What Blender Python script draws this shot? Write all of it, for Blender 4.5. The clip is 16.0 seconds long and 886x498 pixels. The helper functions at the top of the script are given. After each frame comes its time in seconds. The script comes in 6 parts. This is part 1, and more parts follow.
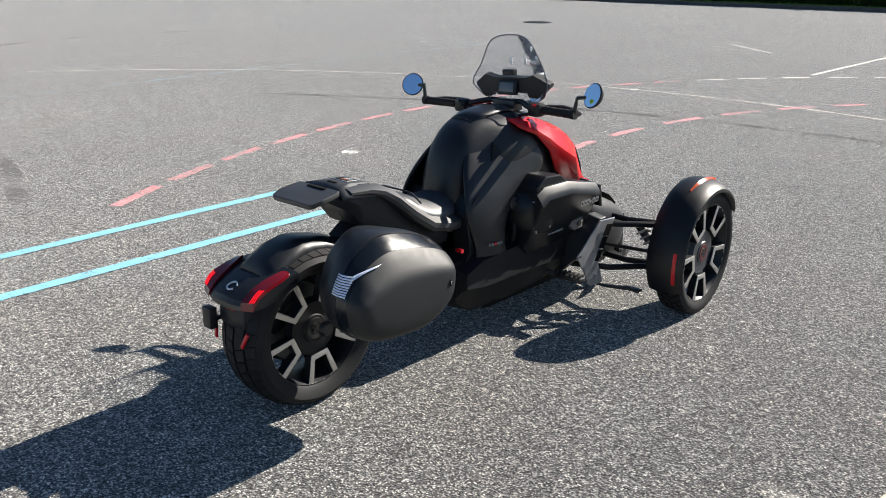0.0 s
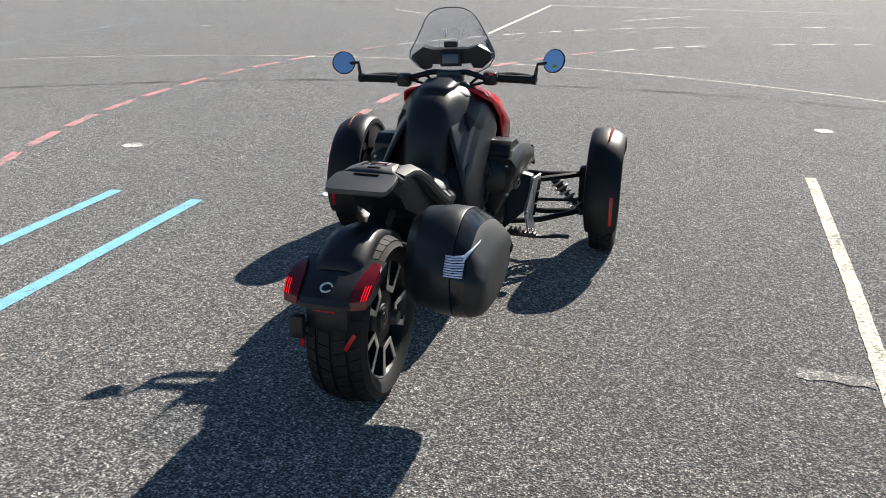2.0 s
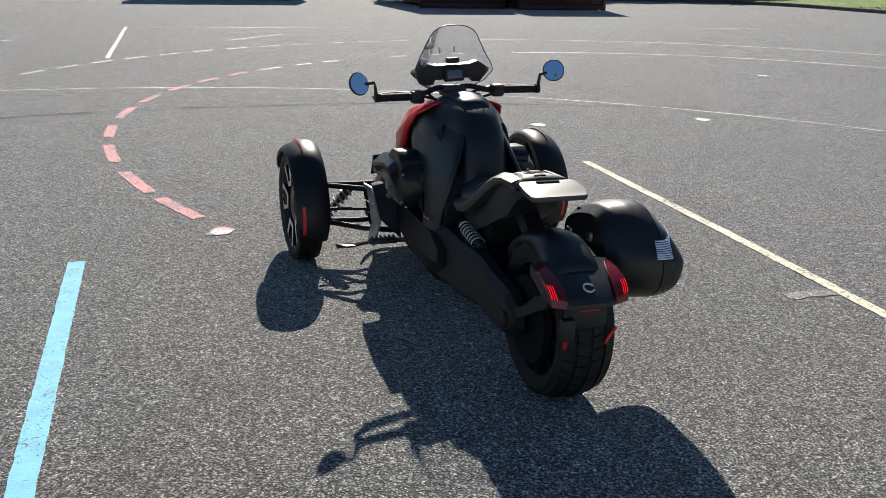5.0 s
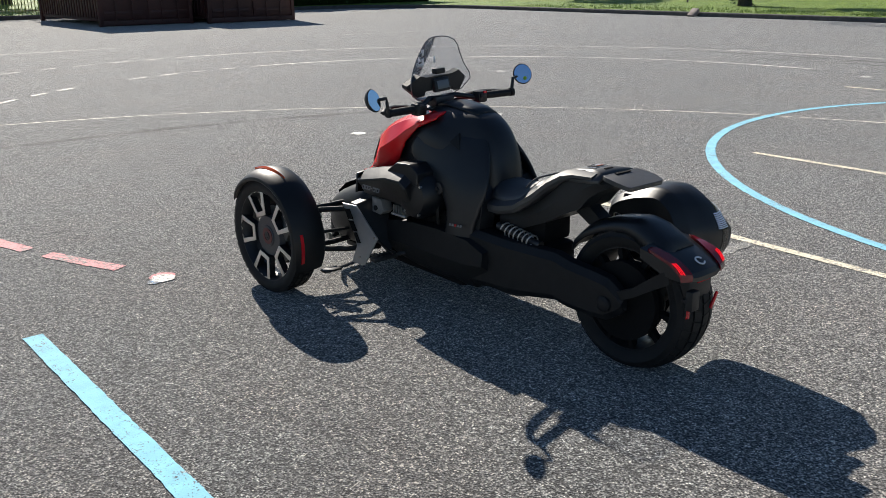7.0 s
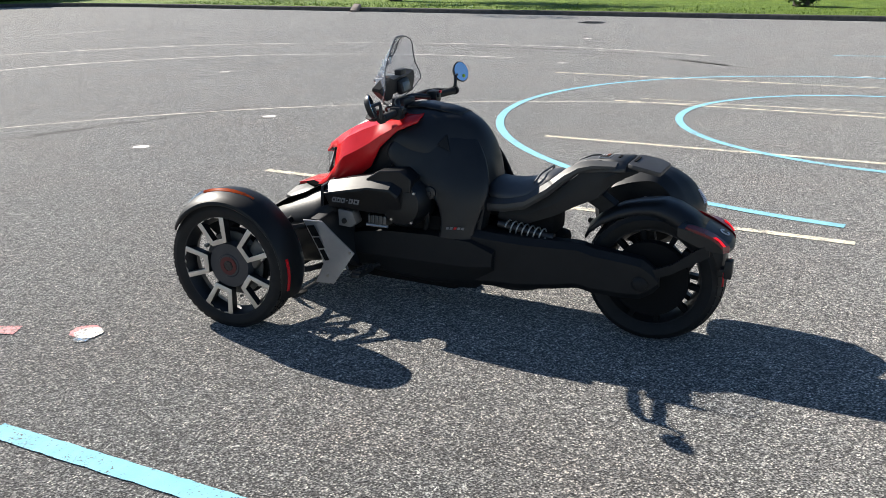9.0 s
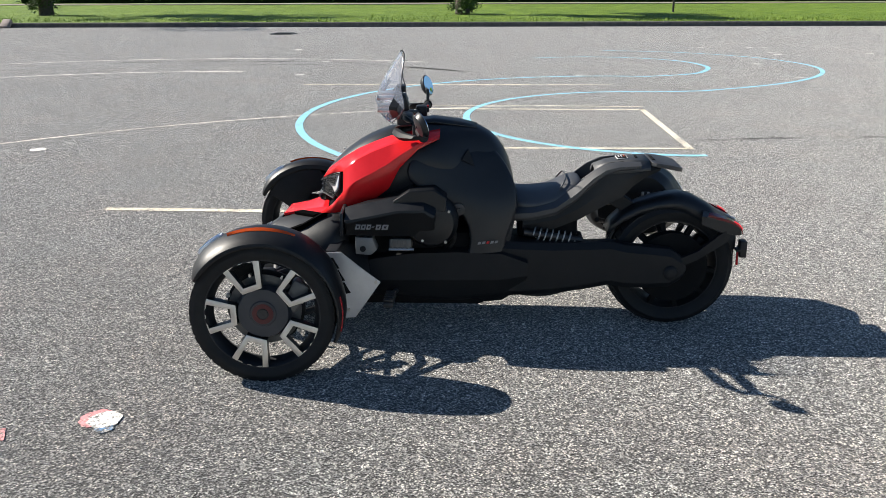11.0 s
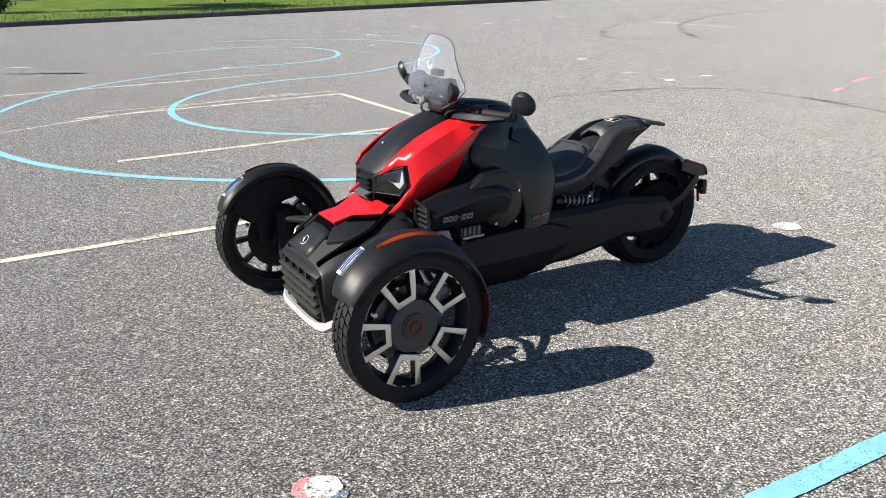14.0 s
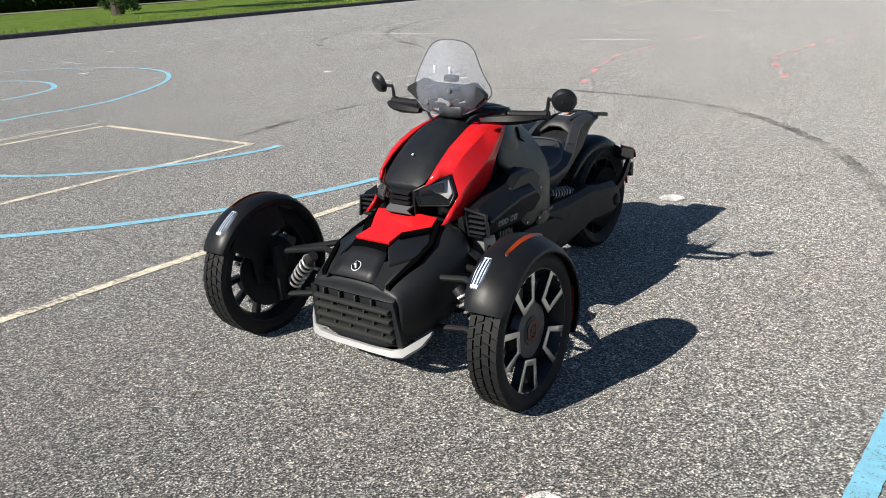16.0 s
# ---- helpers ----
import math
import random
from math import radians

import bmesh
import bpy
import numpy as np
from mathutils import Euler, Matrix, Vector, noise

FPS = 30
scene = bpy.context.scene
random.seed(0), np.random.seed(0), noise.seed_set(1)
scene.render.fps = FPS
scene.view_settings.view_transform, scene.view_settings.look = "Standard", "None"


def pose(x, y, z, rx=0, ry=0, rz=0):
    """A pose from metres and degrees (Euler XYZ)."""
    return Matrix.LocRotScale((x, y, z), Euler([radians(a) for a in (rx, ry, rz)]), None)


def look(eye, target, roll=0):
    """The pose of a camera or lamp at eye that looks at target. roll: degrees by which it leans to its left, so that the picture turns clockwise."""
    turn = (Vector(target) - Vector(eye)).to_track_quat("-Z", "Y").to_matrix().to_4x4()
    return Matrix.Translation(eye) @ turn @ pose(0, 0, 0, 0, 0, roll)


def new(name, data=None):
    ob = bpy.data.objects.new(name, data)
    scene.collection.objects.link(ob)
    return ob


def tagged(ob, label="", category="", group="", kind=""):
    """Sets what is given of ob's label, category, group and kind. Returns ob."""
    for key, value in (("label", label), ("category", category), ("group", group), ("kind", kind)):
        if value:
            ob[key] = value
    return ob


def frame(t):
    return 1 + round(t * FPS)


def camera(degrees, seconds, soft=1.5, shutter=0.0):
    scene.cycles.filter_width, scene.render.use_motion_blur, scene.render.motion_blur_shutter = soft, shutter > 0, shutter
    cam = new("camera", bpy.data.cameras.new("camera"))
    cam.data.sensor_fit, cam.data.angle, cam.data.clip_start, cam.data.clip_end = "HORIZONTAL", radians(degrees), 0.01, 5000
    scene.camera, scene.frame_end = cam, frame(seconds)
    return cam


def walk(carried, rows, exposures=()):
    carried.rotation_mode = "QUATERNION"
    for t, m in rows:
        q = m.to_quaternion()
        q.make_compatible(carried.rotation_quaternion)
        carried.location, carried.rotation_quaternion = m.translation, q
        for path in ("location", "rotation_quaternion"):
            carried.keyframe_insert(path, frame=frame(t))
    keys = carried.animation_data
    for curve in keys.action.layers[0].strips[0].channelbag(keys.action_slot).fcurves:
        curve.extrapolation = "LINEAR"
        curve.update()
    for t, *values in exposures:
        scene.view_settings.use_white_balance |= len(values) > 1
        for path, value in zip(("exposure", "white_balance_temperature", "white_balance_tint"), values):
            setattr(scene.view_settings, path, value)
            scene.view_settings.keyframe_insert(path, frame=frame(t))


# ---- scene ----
cam = camera(55.2, 16.0, 0.75)
PATH = [
    (0, (0.062, -0.147, 1.526), (-1.181, 1.286, 0.892), 0.6),
    (0.5, (-0.209, -0.342, 1.556), (-1.242, 1.252, 0.931), 0.8),
    (1, (-0.503, -0.604, 1.574), (-1.342, 1.098, 0.941), 1.2),
    (1.5, (-0.837, -0.746, 1.542), (-1.534, 1.003, 0.866), 0.3),
    (2, (-1.204, -0.886, 1.546), (-1.695, 0.924, 0.852), 0.2),
    (2.5, (-1.593, -1.05, 1.565), (-1.855, 0.815, 0.894), 0.0),
    (3, (-1.965, -1.099, 1.546), (-2.03, 0.793, 0.902), 0.6),
    (3.5, (-2.371, -1.144, 1.551), (-2.215, 0.75, 0.928), 1.1),
    (4, (-2.766, -1.182, 1.559), (-2.462, 0.693, 0.933), 0.9),
    (4.2, (-2.918, -1.156, 1.543), (-2.564, 0.707, 0.909), 0.9),
    (6.3, (-4.413, -0.522, 1.509), (-3.36, 1.064, 0.898), 1.4),
    (6.5, (-4.562, -0.452, 1.516), (-3.444, 1.09, 0.904), 1.1),
    (7, (-4.866, -0.254, 1.519), (-3.627, 1.192, 0.905), -0.4),
    (7.5, (-5.102, 0.021, 1.529), (-3.727, 1.339, 0.918), -0.3),
    (8, (-5.369, 0.33, 1.522), (-3.848, 1.48, 0.917), 0.0),
    (8.5, (-5.565, 0.652, 1.525), (-3.944, 1.648, 0.906), -0.7),
    (9, (-5.704, 1.019, 1.534), (-3.986, 1.829, 0.908), -0.2),
    (9.5, (-5.88, 1.407, 1.529), (-4.08, 2.027, 0.917), 0.1),
    (9.7, (-5.945, 1.553, 1.537), (-4.124, 2.11, 0.929), -0.1),
    (11.8, (-5.989, 3.181, 1.546), (-4.096, 2.954, 0.942), 0.1),
    (12, (-5.96, 3.316, 1.542), (-4.075, 3.029, 0.94), 0.1),
    (12.5, (-5.921, 3.715, 1.538), (-4.069, 3.261, 0.936), -0.2),
    (13, (-5.784, 4.054, 1.507), (-3.977, 3.452, 0.895), -0.7),
    (13.5, (-5.598, 4.366, 1.53), (-3.854, 3.609, 0.908), -1.2),
    (14, (-5.386, 4.702, 1.526), (-3.739, 3.763, 0.888), -1.3),
    (14.5, (-5.174, 4.981, 1.514), (-3.629, 3.89, 0.865), -2.0),
    (15, (-4.922, 5.238, 1.548), (-3.485, 4.004, 0.905), -2.2),
    (15.5, (-4.661, 5.543, 1.546), (-3.354, 4.166, 0.915), -2.3),
    (16, (-4.357, 5.78, 1.531), (-3.19, 4.283, 0.901), -2.9),
]
EXPOSURES = [(0, 0.94), (2, 0.78), (3.5, 0.68), (4.2, 0.58), (5.5, 0.61), (7, 0.65), (9.5, 0.94), (12.5, 0.94), (14, 0.82), (14.5, 0.70), (15.5, 0.64), (16, 0.44)]
walk(cam, [(t, look(eye, target, roll)) for t, eye, target, roll in PATH], EXPOSURES)

# ---------------------------------------------------------------- world, sun, exposure
SUN_DIR = Vector((0.41, 1.40, 1.0)).normalized()
SUN_EL, SUN_AZ = math.asin(SUN_DIR.z), math.atan2(SUN_DIR.x, SUN_DIR.y)
world = bpy.data.worlds.new("sky")
scene.world = world
world.use_nodes = True
wn = world.node_tree.nodes
sky = wn.new("ShaderNodeTexSky")
sky.sky_type, sky.sun_disc = "NISHITA", False
sky.sun_elevation, sky.sun_rotation = SUN_EL, SUN_AZ
sky.air_density, sky.dust_density, sky.ozone_density = 1.0, 0.2, 4.0
wn["Background"].inputs["Strength"].default_value = 0.052
world.node_tree.links.new(sky.outputs[0], wn["Background"].inputs["Color"])

sun = new("sun", bpy.data.lights.new("sun", "SUN"))
sun.data.energy, sun.data.angle, sun.data.color = 5.0, radians(0.55), (1.0, 0.93, 0.83)
sun.matrix_world = look((0, 0, 30), Vector((0, 0, 30)) - SUN_DIR)


# ---------------------------------------------------------------- materials
class Mat:
    """A small builder for node materials."""

    def __init__(self, name):
        self.m = bpy.data.materials.new(name)
        self.m.use_nodes = True
        self.t = self.m.node_tree
        self.b = self.t.nodes["Principled BSDF"]

    def n(self, kind, **values):
        node = self.t.nodes.new("ShaderNode" + kind)
        for key, value in values.items():
            if key in node.inputs:
                self.put(node.inputs[key], value)
        return node

    def put(self, socket, value):
        if isinstance(value, bpy.types.NodeSocket):
            self.t.links.new(value, socket)
        else:
            socket.default_value = value

    def place(self):
        return self.n("NewGeometry").outputs["Position"]

    def noise(self, scale, detail=3.0, rough=0.55, at=None):
        return self.n("TexNoise", Vector=at or self.place(), Scale=scale, Detail=detail, Roughness=rough).outputs["Fac"]

    def cells(self, scale, out="Color", at=None):
        return self.n("TexVoronoi", Vector=at or self.place(), Scale=scale).outputs[out]

    def ramp(self, fac, *stops):
        node = self.n("ValToRGB", Fac=fac)
        e = node.color_ramp.elements
        while len(e) < len(stops):
            e.new(0.5)
        for k, (p, c) in enumerate(stops):
            e[k].position = p
            e[k].color = (c, c, c, 1) if isinstance(c, (int, float)) else (*c, 1)
        return node.outputs[0]

    def mix(self, fac, a, b, how="MIX"):
        node = self.n("Mix")
        node.data_type, node.blend_type = "RGBA", how
        self.put(node.inputs[0], fac)
        for k, v in ((6, a), (7, b)):
            self.put(node.inputs[k], (*v, 1) if isinstance(v, tuple) and len(v) == 3 else v)
        return node.outputs[2]

    def math(self, op, a, b=0.0):
        node = self.n("Math")
        node.operation = op
        self.put(node.inputs[0], a)
        self.put(node.inputs[1], b)
        return node.outputs[0]

    def bump(self, height, strength=0.3, distance=0.002):
        node = self.n("Bump", Height=height, Strength=strength, Distance=distance)
        self.t.links.new(node.outputs[0], self.b.inputs["Normal"])

    def done(self, color=None, rough=0.5, metal=0.0, spec=0.5, **more):
        if color is not None:
            self.put(self.b.inputs["Base Color"], (*color, 1) if isinstance(color, tuple) else color)
        self.put(self.b.inputs["Roughness"], rough)
        self.put(self.b.inputs["Metallic"], metal)
        self.put(self.b.inputs["Specular IOR Level"], spec)
        for key, value in more.items():
            self.put(self.b.inputs[key.replace("_", " ")], value)
        return self.m


def asphalt_colour(m):
    """Stone chips in tar: fine and coarse chips, pores, clots, patches and old stains."""
    fine = m.n("SeparateColor", Color=m.cells(158.0)).outputs[0]
    coarse = m.n("SeparateColor", Color=m.cells(78.0)).outputs[1]
    grey = m.ramp(fine, (0.0, 0.012), (0.36, 0.056), (0.60, 0.16), (0.78, 0.40), (1.0, 0.60))
    big_chip = m.ramp(coarse, (0.0, 0.50), (0.45, 0.95), (0.80, 1.22), (1.0, 1.95))
    tar = m.ramp(m.cells(158.0, "Distance"), (0.26, 1.0), (0.72, 0.16))
    stone = m.mix(1.0, m.mix(1.0, grey, big_chip, "MULTIPLY"), tar, "MULTIPLY")
    hue = m.ramp(m.noise(1.1, 4.0, 0.6), (0.32, (1.12, 1.0, 0.86)), (0.50, (1.04, 1.0, 0.89)), (0.68, (0.99, 1.0, 0.91)))
    warm = m.mix(1.0, stone, hue, "MULTIPLY")
    big = m.ramp(m.noise(0.35, 5.0, 0.65), (0.3, 0.90), (0.7, 1.28))
    mid = m.ramp(m.noise(4.5, 4.0, 0.6), (0.3, 0.92), (0.72, 1.24))
    clot = m.ramp(m.noise(30.0, 3.0, 0.7), (0.3, 0.38), (0.7, 1.82))
    ground = m.mix(1.0, m.mix(1.0, warm, big, "MULTIPLY"), mid, "MULTIPLY")
    return m.mix(1.0, ground, clot, "MULTIPLY")


GROUND_LOOK = dict(spec=0.30, Diffuse_Roughness=0.45, Sheen_Weight=0.42, Sheen_Roughness=0.50)


def asphalt_relief(m, strength=0.88, distance=0.0057):
    m.bump(m.math("ADD", m.cells(158.0, "Distance"), m.math("MULTIPLY", m.noise(420.0, 2.0), 0.5)), strength, distance)


def asphalt_mat():
    m = Mat("asphalt")
    col = asphalt_colour(m)
    asphalt_relief(m)
    chip = m.n("SeparateColor", Color=m.cells(158.0)).outputs[0]
    look_of = dict(GROUND_LOOK, Sheen_Weight=m.ramp(chip, (0.25, 0.26), (0.75, 0.66)))
    return m.done(col, m.ramp(m.noise(60.0), (0.3, 0.72), (0.7, 0.90)), **look_of)


def paint_mat(name, colour, wear=0.44, fade=0.0):
    """Road paint on the chips, worn through to the asphalt."""
    m = Mat(name)
    worn = m.math("ADD", m.math("MULTIPLY", m.noise(38.0, 4.0, 0.7), 0.6), m.math("MULTIPLY", m.noise(3.0, 3.0), 0.4))
    gaps = m.ramp(m.cells(158.0, "Distance"), (0.62, 0.0), (0.9, 0.16))
    keep = m.ramp(m.math("SUBTRACT", worn, gaps), (wear - 0.05, fade), (wear + 0.05, 1.0))
    tone = m.mix(1.0, colour, m.ramp(m.noise(9.0, 4.0), (0.3, 0.82), (0.7, 1.08)), "MULTIPLY")
    m.bump(m.math("ADD", m.cells(158.0, "Distance"), m.math("MULTIPLY", m.noise(420.0, 2.0), 0.3)), 0.35, 0.003)
    return m.done(m.mix(keep, asphalt_colour(m), tone), 0.8, spec=0.3, Sheen_Weight=m.ramp(keep, (0.0, 0.45), (1.0, 0.18)), Sheen_Roughness=0.5)


def plastic_mat(name, colour, rough, grain=0.12, scale=900.0, spec=0.5):
    m = Mat(name)
    at = m.n("TexCoord").outputs["Object"]
    dust = m.ramp(m.noise(14.0, 4.0, 0.65, at), (0.35, 0.0), (0.8, 0.22))
    col = m.mix(dust, colour, tuple(min(1.0, c * 1.8 + 0.006) for c in colour))
    m.bump(m.noise(scale, 2.0, 0.5, at), grain, 0.0006)
    return m.done(col, m.ramp(m.noise(22.0, 3.0, 0.6, at), (0.3, max(0.04, rough - 0.02)), (0.75, min(1.0, rough + 0.05))), spec=spec)


def metal_mat(name, colour, rough, metal=1.0):
    m = Mat(name)
    at = m.n("TexCoord").outputs["Object"]
    col = m.mix(m.ramp(m.noise(30.0, 4.0, 0.6, at), (0.35, 0.0), (0.75, 0.35)), colour, tuple(c * 0.75 for c in colour))
    m.bump(m.noise(300.0, 2.0, 0.5, at), 0.08, 0.0005)
    return m.done(col, m.ramp(m.noise(40.0, 3.0, 0.6, at), (0.3, rough - 0.06), (0.7, rough + 0.1)), metal)


M = {
    "asphalt": asphalt_mat(),
    "blue": paint_mat("blue_paint", (0.24, 0.61, 0.80), 0.37),
    "yellow": paint_mat("yellow_paint", (0.88, 0.79, 0.60), 0.44),
    "white": paint_mat("white_paint", (0.88, 0.84, 0.77), 0.43),
    "faint": paint_mat("faded_white_paint", (0.84, 0.78, 0.68), 0.46),
    "faint_blue": paint_mat("faded_blue_paint", (0.25, 0.55, 0.70), 0.52),
    "pink": paint_mat("pink_paint", (0.84, 0.30, 0.31), 0.48),
    "faint_blue_blot": paint_mat("blue_blot_paint", (0.12, 0.30, 0.55), 0.50),
    "dot_white": paint_mat("dot_white_paint", (0.88, 0.86, 0.80), 0.46),
    "worn_white": paint_mat("worn_white_paint", (0.86, 0.82, 0.75), 0.605),
    "black": plastic_mat("textured_black_plastic", (0.0112, 0.0128, 0.0150), 0.46, 0.25, spec=0.36),
    "satin": plastic_mat("satin_black_plastic", (0.0092, 0.0110, 0.0138), 0.38, 0.10, spec=0.44),
    "gloss": plastic_mat("gloss_black_paint", (0.005, 0.0065, 0.009), 0.22, 0.03),
    "grey": plastic_mat("dark_grey_plastic", (0.045, 0.046, 0.05), 0.42, 0.15),
    "rubber": plastic_mat("tyre_rubber", (0.0085, 0.0094, 0.0106), 0.68, 0.4, 500.0, 0.35),
    "vinyl": plastic_mat("seat_vinyl", (0.028, 0.031, 0.036), 0.52, 0.4, 420.0, 1.0),
    "red": plastic_mat("gloss_red_paint", (0.62, 0.014, 0.018), 0.20, 0.03),
    "rim_dark": metal_mat("dark_painted_alloy", (0.017, 0.019, 0.023), 0.42, 0.4),
    "alloy": metal_mat("machined_alloy", (0.66, 0.65, 0.63), 0.36),
    "silver": metal_mat("silver_painted_panel", (0.60, 0.62, 0.65), 0.34, 0.75),
    "steel": metal_mat("bare_steel", (0.55, 0.54, 0.52), 0.35),
    "dull_steel": metal_mat("dull_engine_metal", (0.15, 0.15, 0.147), 0.5, 0.6),
    "spring": metal_mat("pale_spring_steel", (0.50, 0.50, 0.49), 0.40, 0.6),
    "iron": metal_mat("dark_steel", (0.06, 0.06, 0.062), 0.45, 0.7),
}


def simple(name, colour, rough=0.4, metal=0.0, **more):
    M[name] = Mat(name).done(colour, rough, metal, **more)


# bluish tint puts the blue of the reflected sky into the mirror colour
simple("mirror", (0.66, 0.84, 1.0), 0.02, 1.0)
simple("lamp_facet", (0.72, 0.69, 0.69), 0.18, 0.4)
simple("lamp_shell", (0.075, 0.066, 0.064), 0.30, 0.3)
simple("red_lens", (0.14, 0.005, 0.011), 0.16)
# near-black for deep gaps, their shade put into the colour
simple("gap_shade", (0.0018, 0.0018, 0.0020), 1.0, spec=0.02)
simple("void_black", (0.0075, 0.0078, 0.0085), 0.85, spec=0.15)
simple("red_reflector", (0.50, 0.012, 0.02), 0.25)
simple("amber", (0.50, 0.068, 0.008), 0.18, Transmission_Weight=0.15)
simple("chrome", (0.85, 0.86, 0.88), 0.10, 1.0)
simple("display", (0.11, 0.13, 0.15), 0.12)
simple("reflective", (0.66, 0.74, 0.90), 0.30, 0.2)
simple("lamp_red", (0.24, 0.003, 0.006), 0.3, Emission_Color=(1.0, 0.008, 0.02, 1), Emission_Strength=0.6)
simple("label_grey", (0.20, 0.20, 0.21), 0.5)
simple("label_white", (0.75, 0.76, 0.78), 0.4)
simple("green_dot", (0.25, 0.45, 0.02), 0.5)
simple("edge_smoke", (0.14, 0.14, 0.15), 0.25)
simple("railing", (0.40, 0.42, 0.10), 0.5)
M["bag_shell"] = plastic_mat("bag_plastic", (0.0135, 0.0152, 0.0172), 0.50, 0.2, spec=0.4)
M["bag_gloss"] = plastic_mat("bag_gloss_plastic", (0.0050, 0.0070, 0.0100), 0.18, 0.05, spec=0.42)
M["tread_rubber"] = plastic_mat("worn_tread_rubber", (0.0085, 0.0090, 0.0098), 0.7, 0.4, 500.0, 0.35)
M["airbox_black"] = plastic_mat("airbox_plastic", (0.0050, 0.0062, 0.0082), 0.38, 0.08, spec=0.42)
M["tail_black"] = plastic_mat("tail_plastic", (0.0095, 0.0112, 0.0138), 0.36, 0.15, spec=0.45)
M["rack_black"] = plastic_mat("rack_plastic", (0.014, 0.016, 0.019), 0.58, 0.15, spec=1.0)
M["rail_grey"] = plastic_mat("rail_plastic", (0.013, 0.015, 0.018), 0.56, 0.1, spec=1.0)
M["rack_gloss"] = plastic_mat("rack_end_plastic", (0.016, 0.017, 0.020), 0.52, 0.1, spec=0.9)
M["bag_body"] = plastic_mat("bag_body_plastic", (0.0095, 0.0118, 0.0148), 0.40, 0.1, spec=0.42)
M["arm_black"] = plastic_mat("swing_arm_coat", (0.0082, 0.0092, 0.0108), 0.55, 0.25, spec=0.28)
M["fender_black"] = plastic_mat("fender_plastic", (0.0066, 0.0074, 0.0086), 0.42, 0.15, spec=0.34)
M["grille_grey"] = plastic_mat("dusty_grille_plastic", (0.026, 0.027, 0.025), 0.55, 0.3, spec=0.4)
M["guard_grey"] = plastic_mat("guard_plastic", (0.010, 0.010, 0.011), 0.52, 0.25, spec=0.25)
M["pale_bracket"] = metal_mat("cast_bracket", (0.24, 0.24, 0.24), 0.48, 0.4)
M["pale_guard"] = metal_mat("pale_guard_paint", (0.48, 0.48, 0.48), 0.40, 0.25)
simple("orange", (0.65, 0.12, 0.02), 0.5)


def glass_mat(name, tint, haze0, haze1, ior=1.5):
    """Thin clear sheet: sees through, with gloss and a bluish haze painted in for reflected sky."""
    m = Mat(name)
    out = m.t.nodes["Material Output"]
    see = m.n("BsdfTransparent", Color=tint).outputs[0]
    gloss = m.n("BsdfGlossy", Color=(1, 1, 1, 1), Roughness=0.05).outputs[0]
    haze = m.n("BsdfDiffuse", Color=(0.62, 0.68, 0.82, 1)).outputs[0]
    fres = m.n("Fresnel", IOR=ior).outputs[0]
    a = m.n("MixShader", Fac=fres)
    m.t.links.new(see, a.inputs[1])
    m.t.links.new(gloss, a.inputs[2])
    b = m.n("MixShader", Fac=m.ramp(m.noise(6.0, 3.0), (0.3, haze0), (0.8, haze1)))
    m.t.links.new(a.outputs[0], b.inputs[1])
    m.t.links.new(haze, b.inputs[2])
    m.t.links.new(b.outputs[0], out.inputs["Surface"])
    return m.m


# strong haze on the screen stands for the sky's reflection
M["glass"] = glass_mat("screen_glass", (0.93, 0.94, 0.96, 1), 0.10, 0.26, 1.18)
M["smoke_glass"] = glass_mat("smoked_lens", (0.66, 0.62, 0.62, 1), 0.0, 0.01, 1.35)


def grass_mat():
    m = Mat("lawn")
    col = m.ramp(m.noise(1.3, 6.0, 0.7), (0.3, (0.08, 0.15, 0.015)), (0.55, (0.17, 0.27, 0.03)), (0.75, (0.27, 0.34, 0.05)))
    fine = m.mix(1.0, col, m.ramp(m.noise(45.0, 4.0, 0.7), (0.3, 0.5), (0.7, 1.4)), "MULTIPLY")
    m.bump(m.noise(60.0, 5.0, 0.7), 1.0, 0.05)
    return m.done(fine, 0.75, spec=0.3)


# darker leaf colour that holds the shade inside the hedges
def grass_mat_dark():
    m = Mat("shaded_foliage")
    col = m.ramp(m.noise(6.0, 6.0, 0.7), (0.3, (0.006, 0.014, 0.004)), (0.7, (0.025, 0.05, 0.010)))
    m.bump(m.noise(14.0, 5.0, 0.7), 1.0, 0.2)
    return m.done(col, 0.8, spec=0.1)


def leaf_mat(name, dark, light):
    m = Mat(name)
    rnd = m.n("NewGeometry").outputs["Random Per Island"]
    col = m.ramp(rnd, (0.0, dark), (1.0, light))
    return m.done(col, 0.55, spec=0.35, Subsurface_Weight=0.0)


def concrete_mat():
    m = Mat("kerb_stone")
    col = m.ramp(m.noise(7.0, 6.0, 0.7), (0.3, (0.05, 0.05, 0.052)), (0.7, (0.13, 0.125, 0.12)))
    m.bump(m.noise(60.0, 4.0), 0.6, 0.01)
    return m.done(col, 0.85)


def rust_red_mat():
    m = Mat("weathered_red_steel")
    col = m.ramp(m.noise(1.6, 6.0, 0.7), (0.3, (0.030, 0.008, 0.008)), (0.75, (0.065, 0.018, 0.015)))
    m.bump(m.noise(40.0, 3.0), 0.2, 0.004)
    return m.done(col, 0.55)


def bark_mat():
    m = Mat("bark")
    col = m.ramp(m.noise(12.0, 5.0, 0.7), (0.3, (0.03, 0.024, 0.018)), (0.7, (0.11, 0.09, 0.07)))
    m.bump(m.noise(30.0, 4.0), 0.8, 0.02)
    return m.done(col, 0.85)


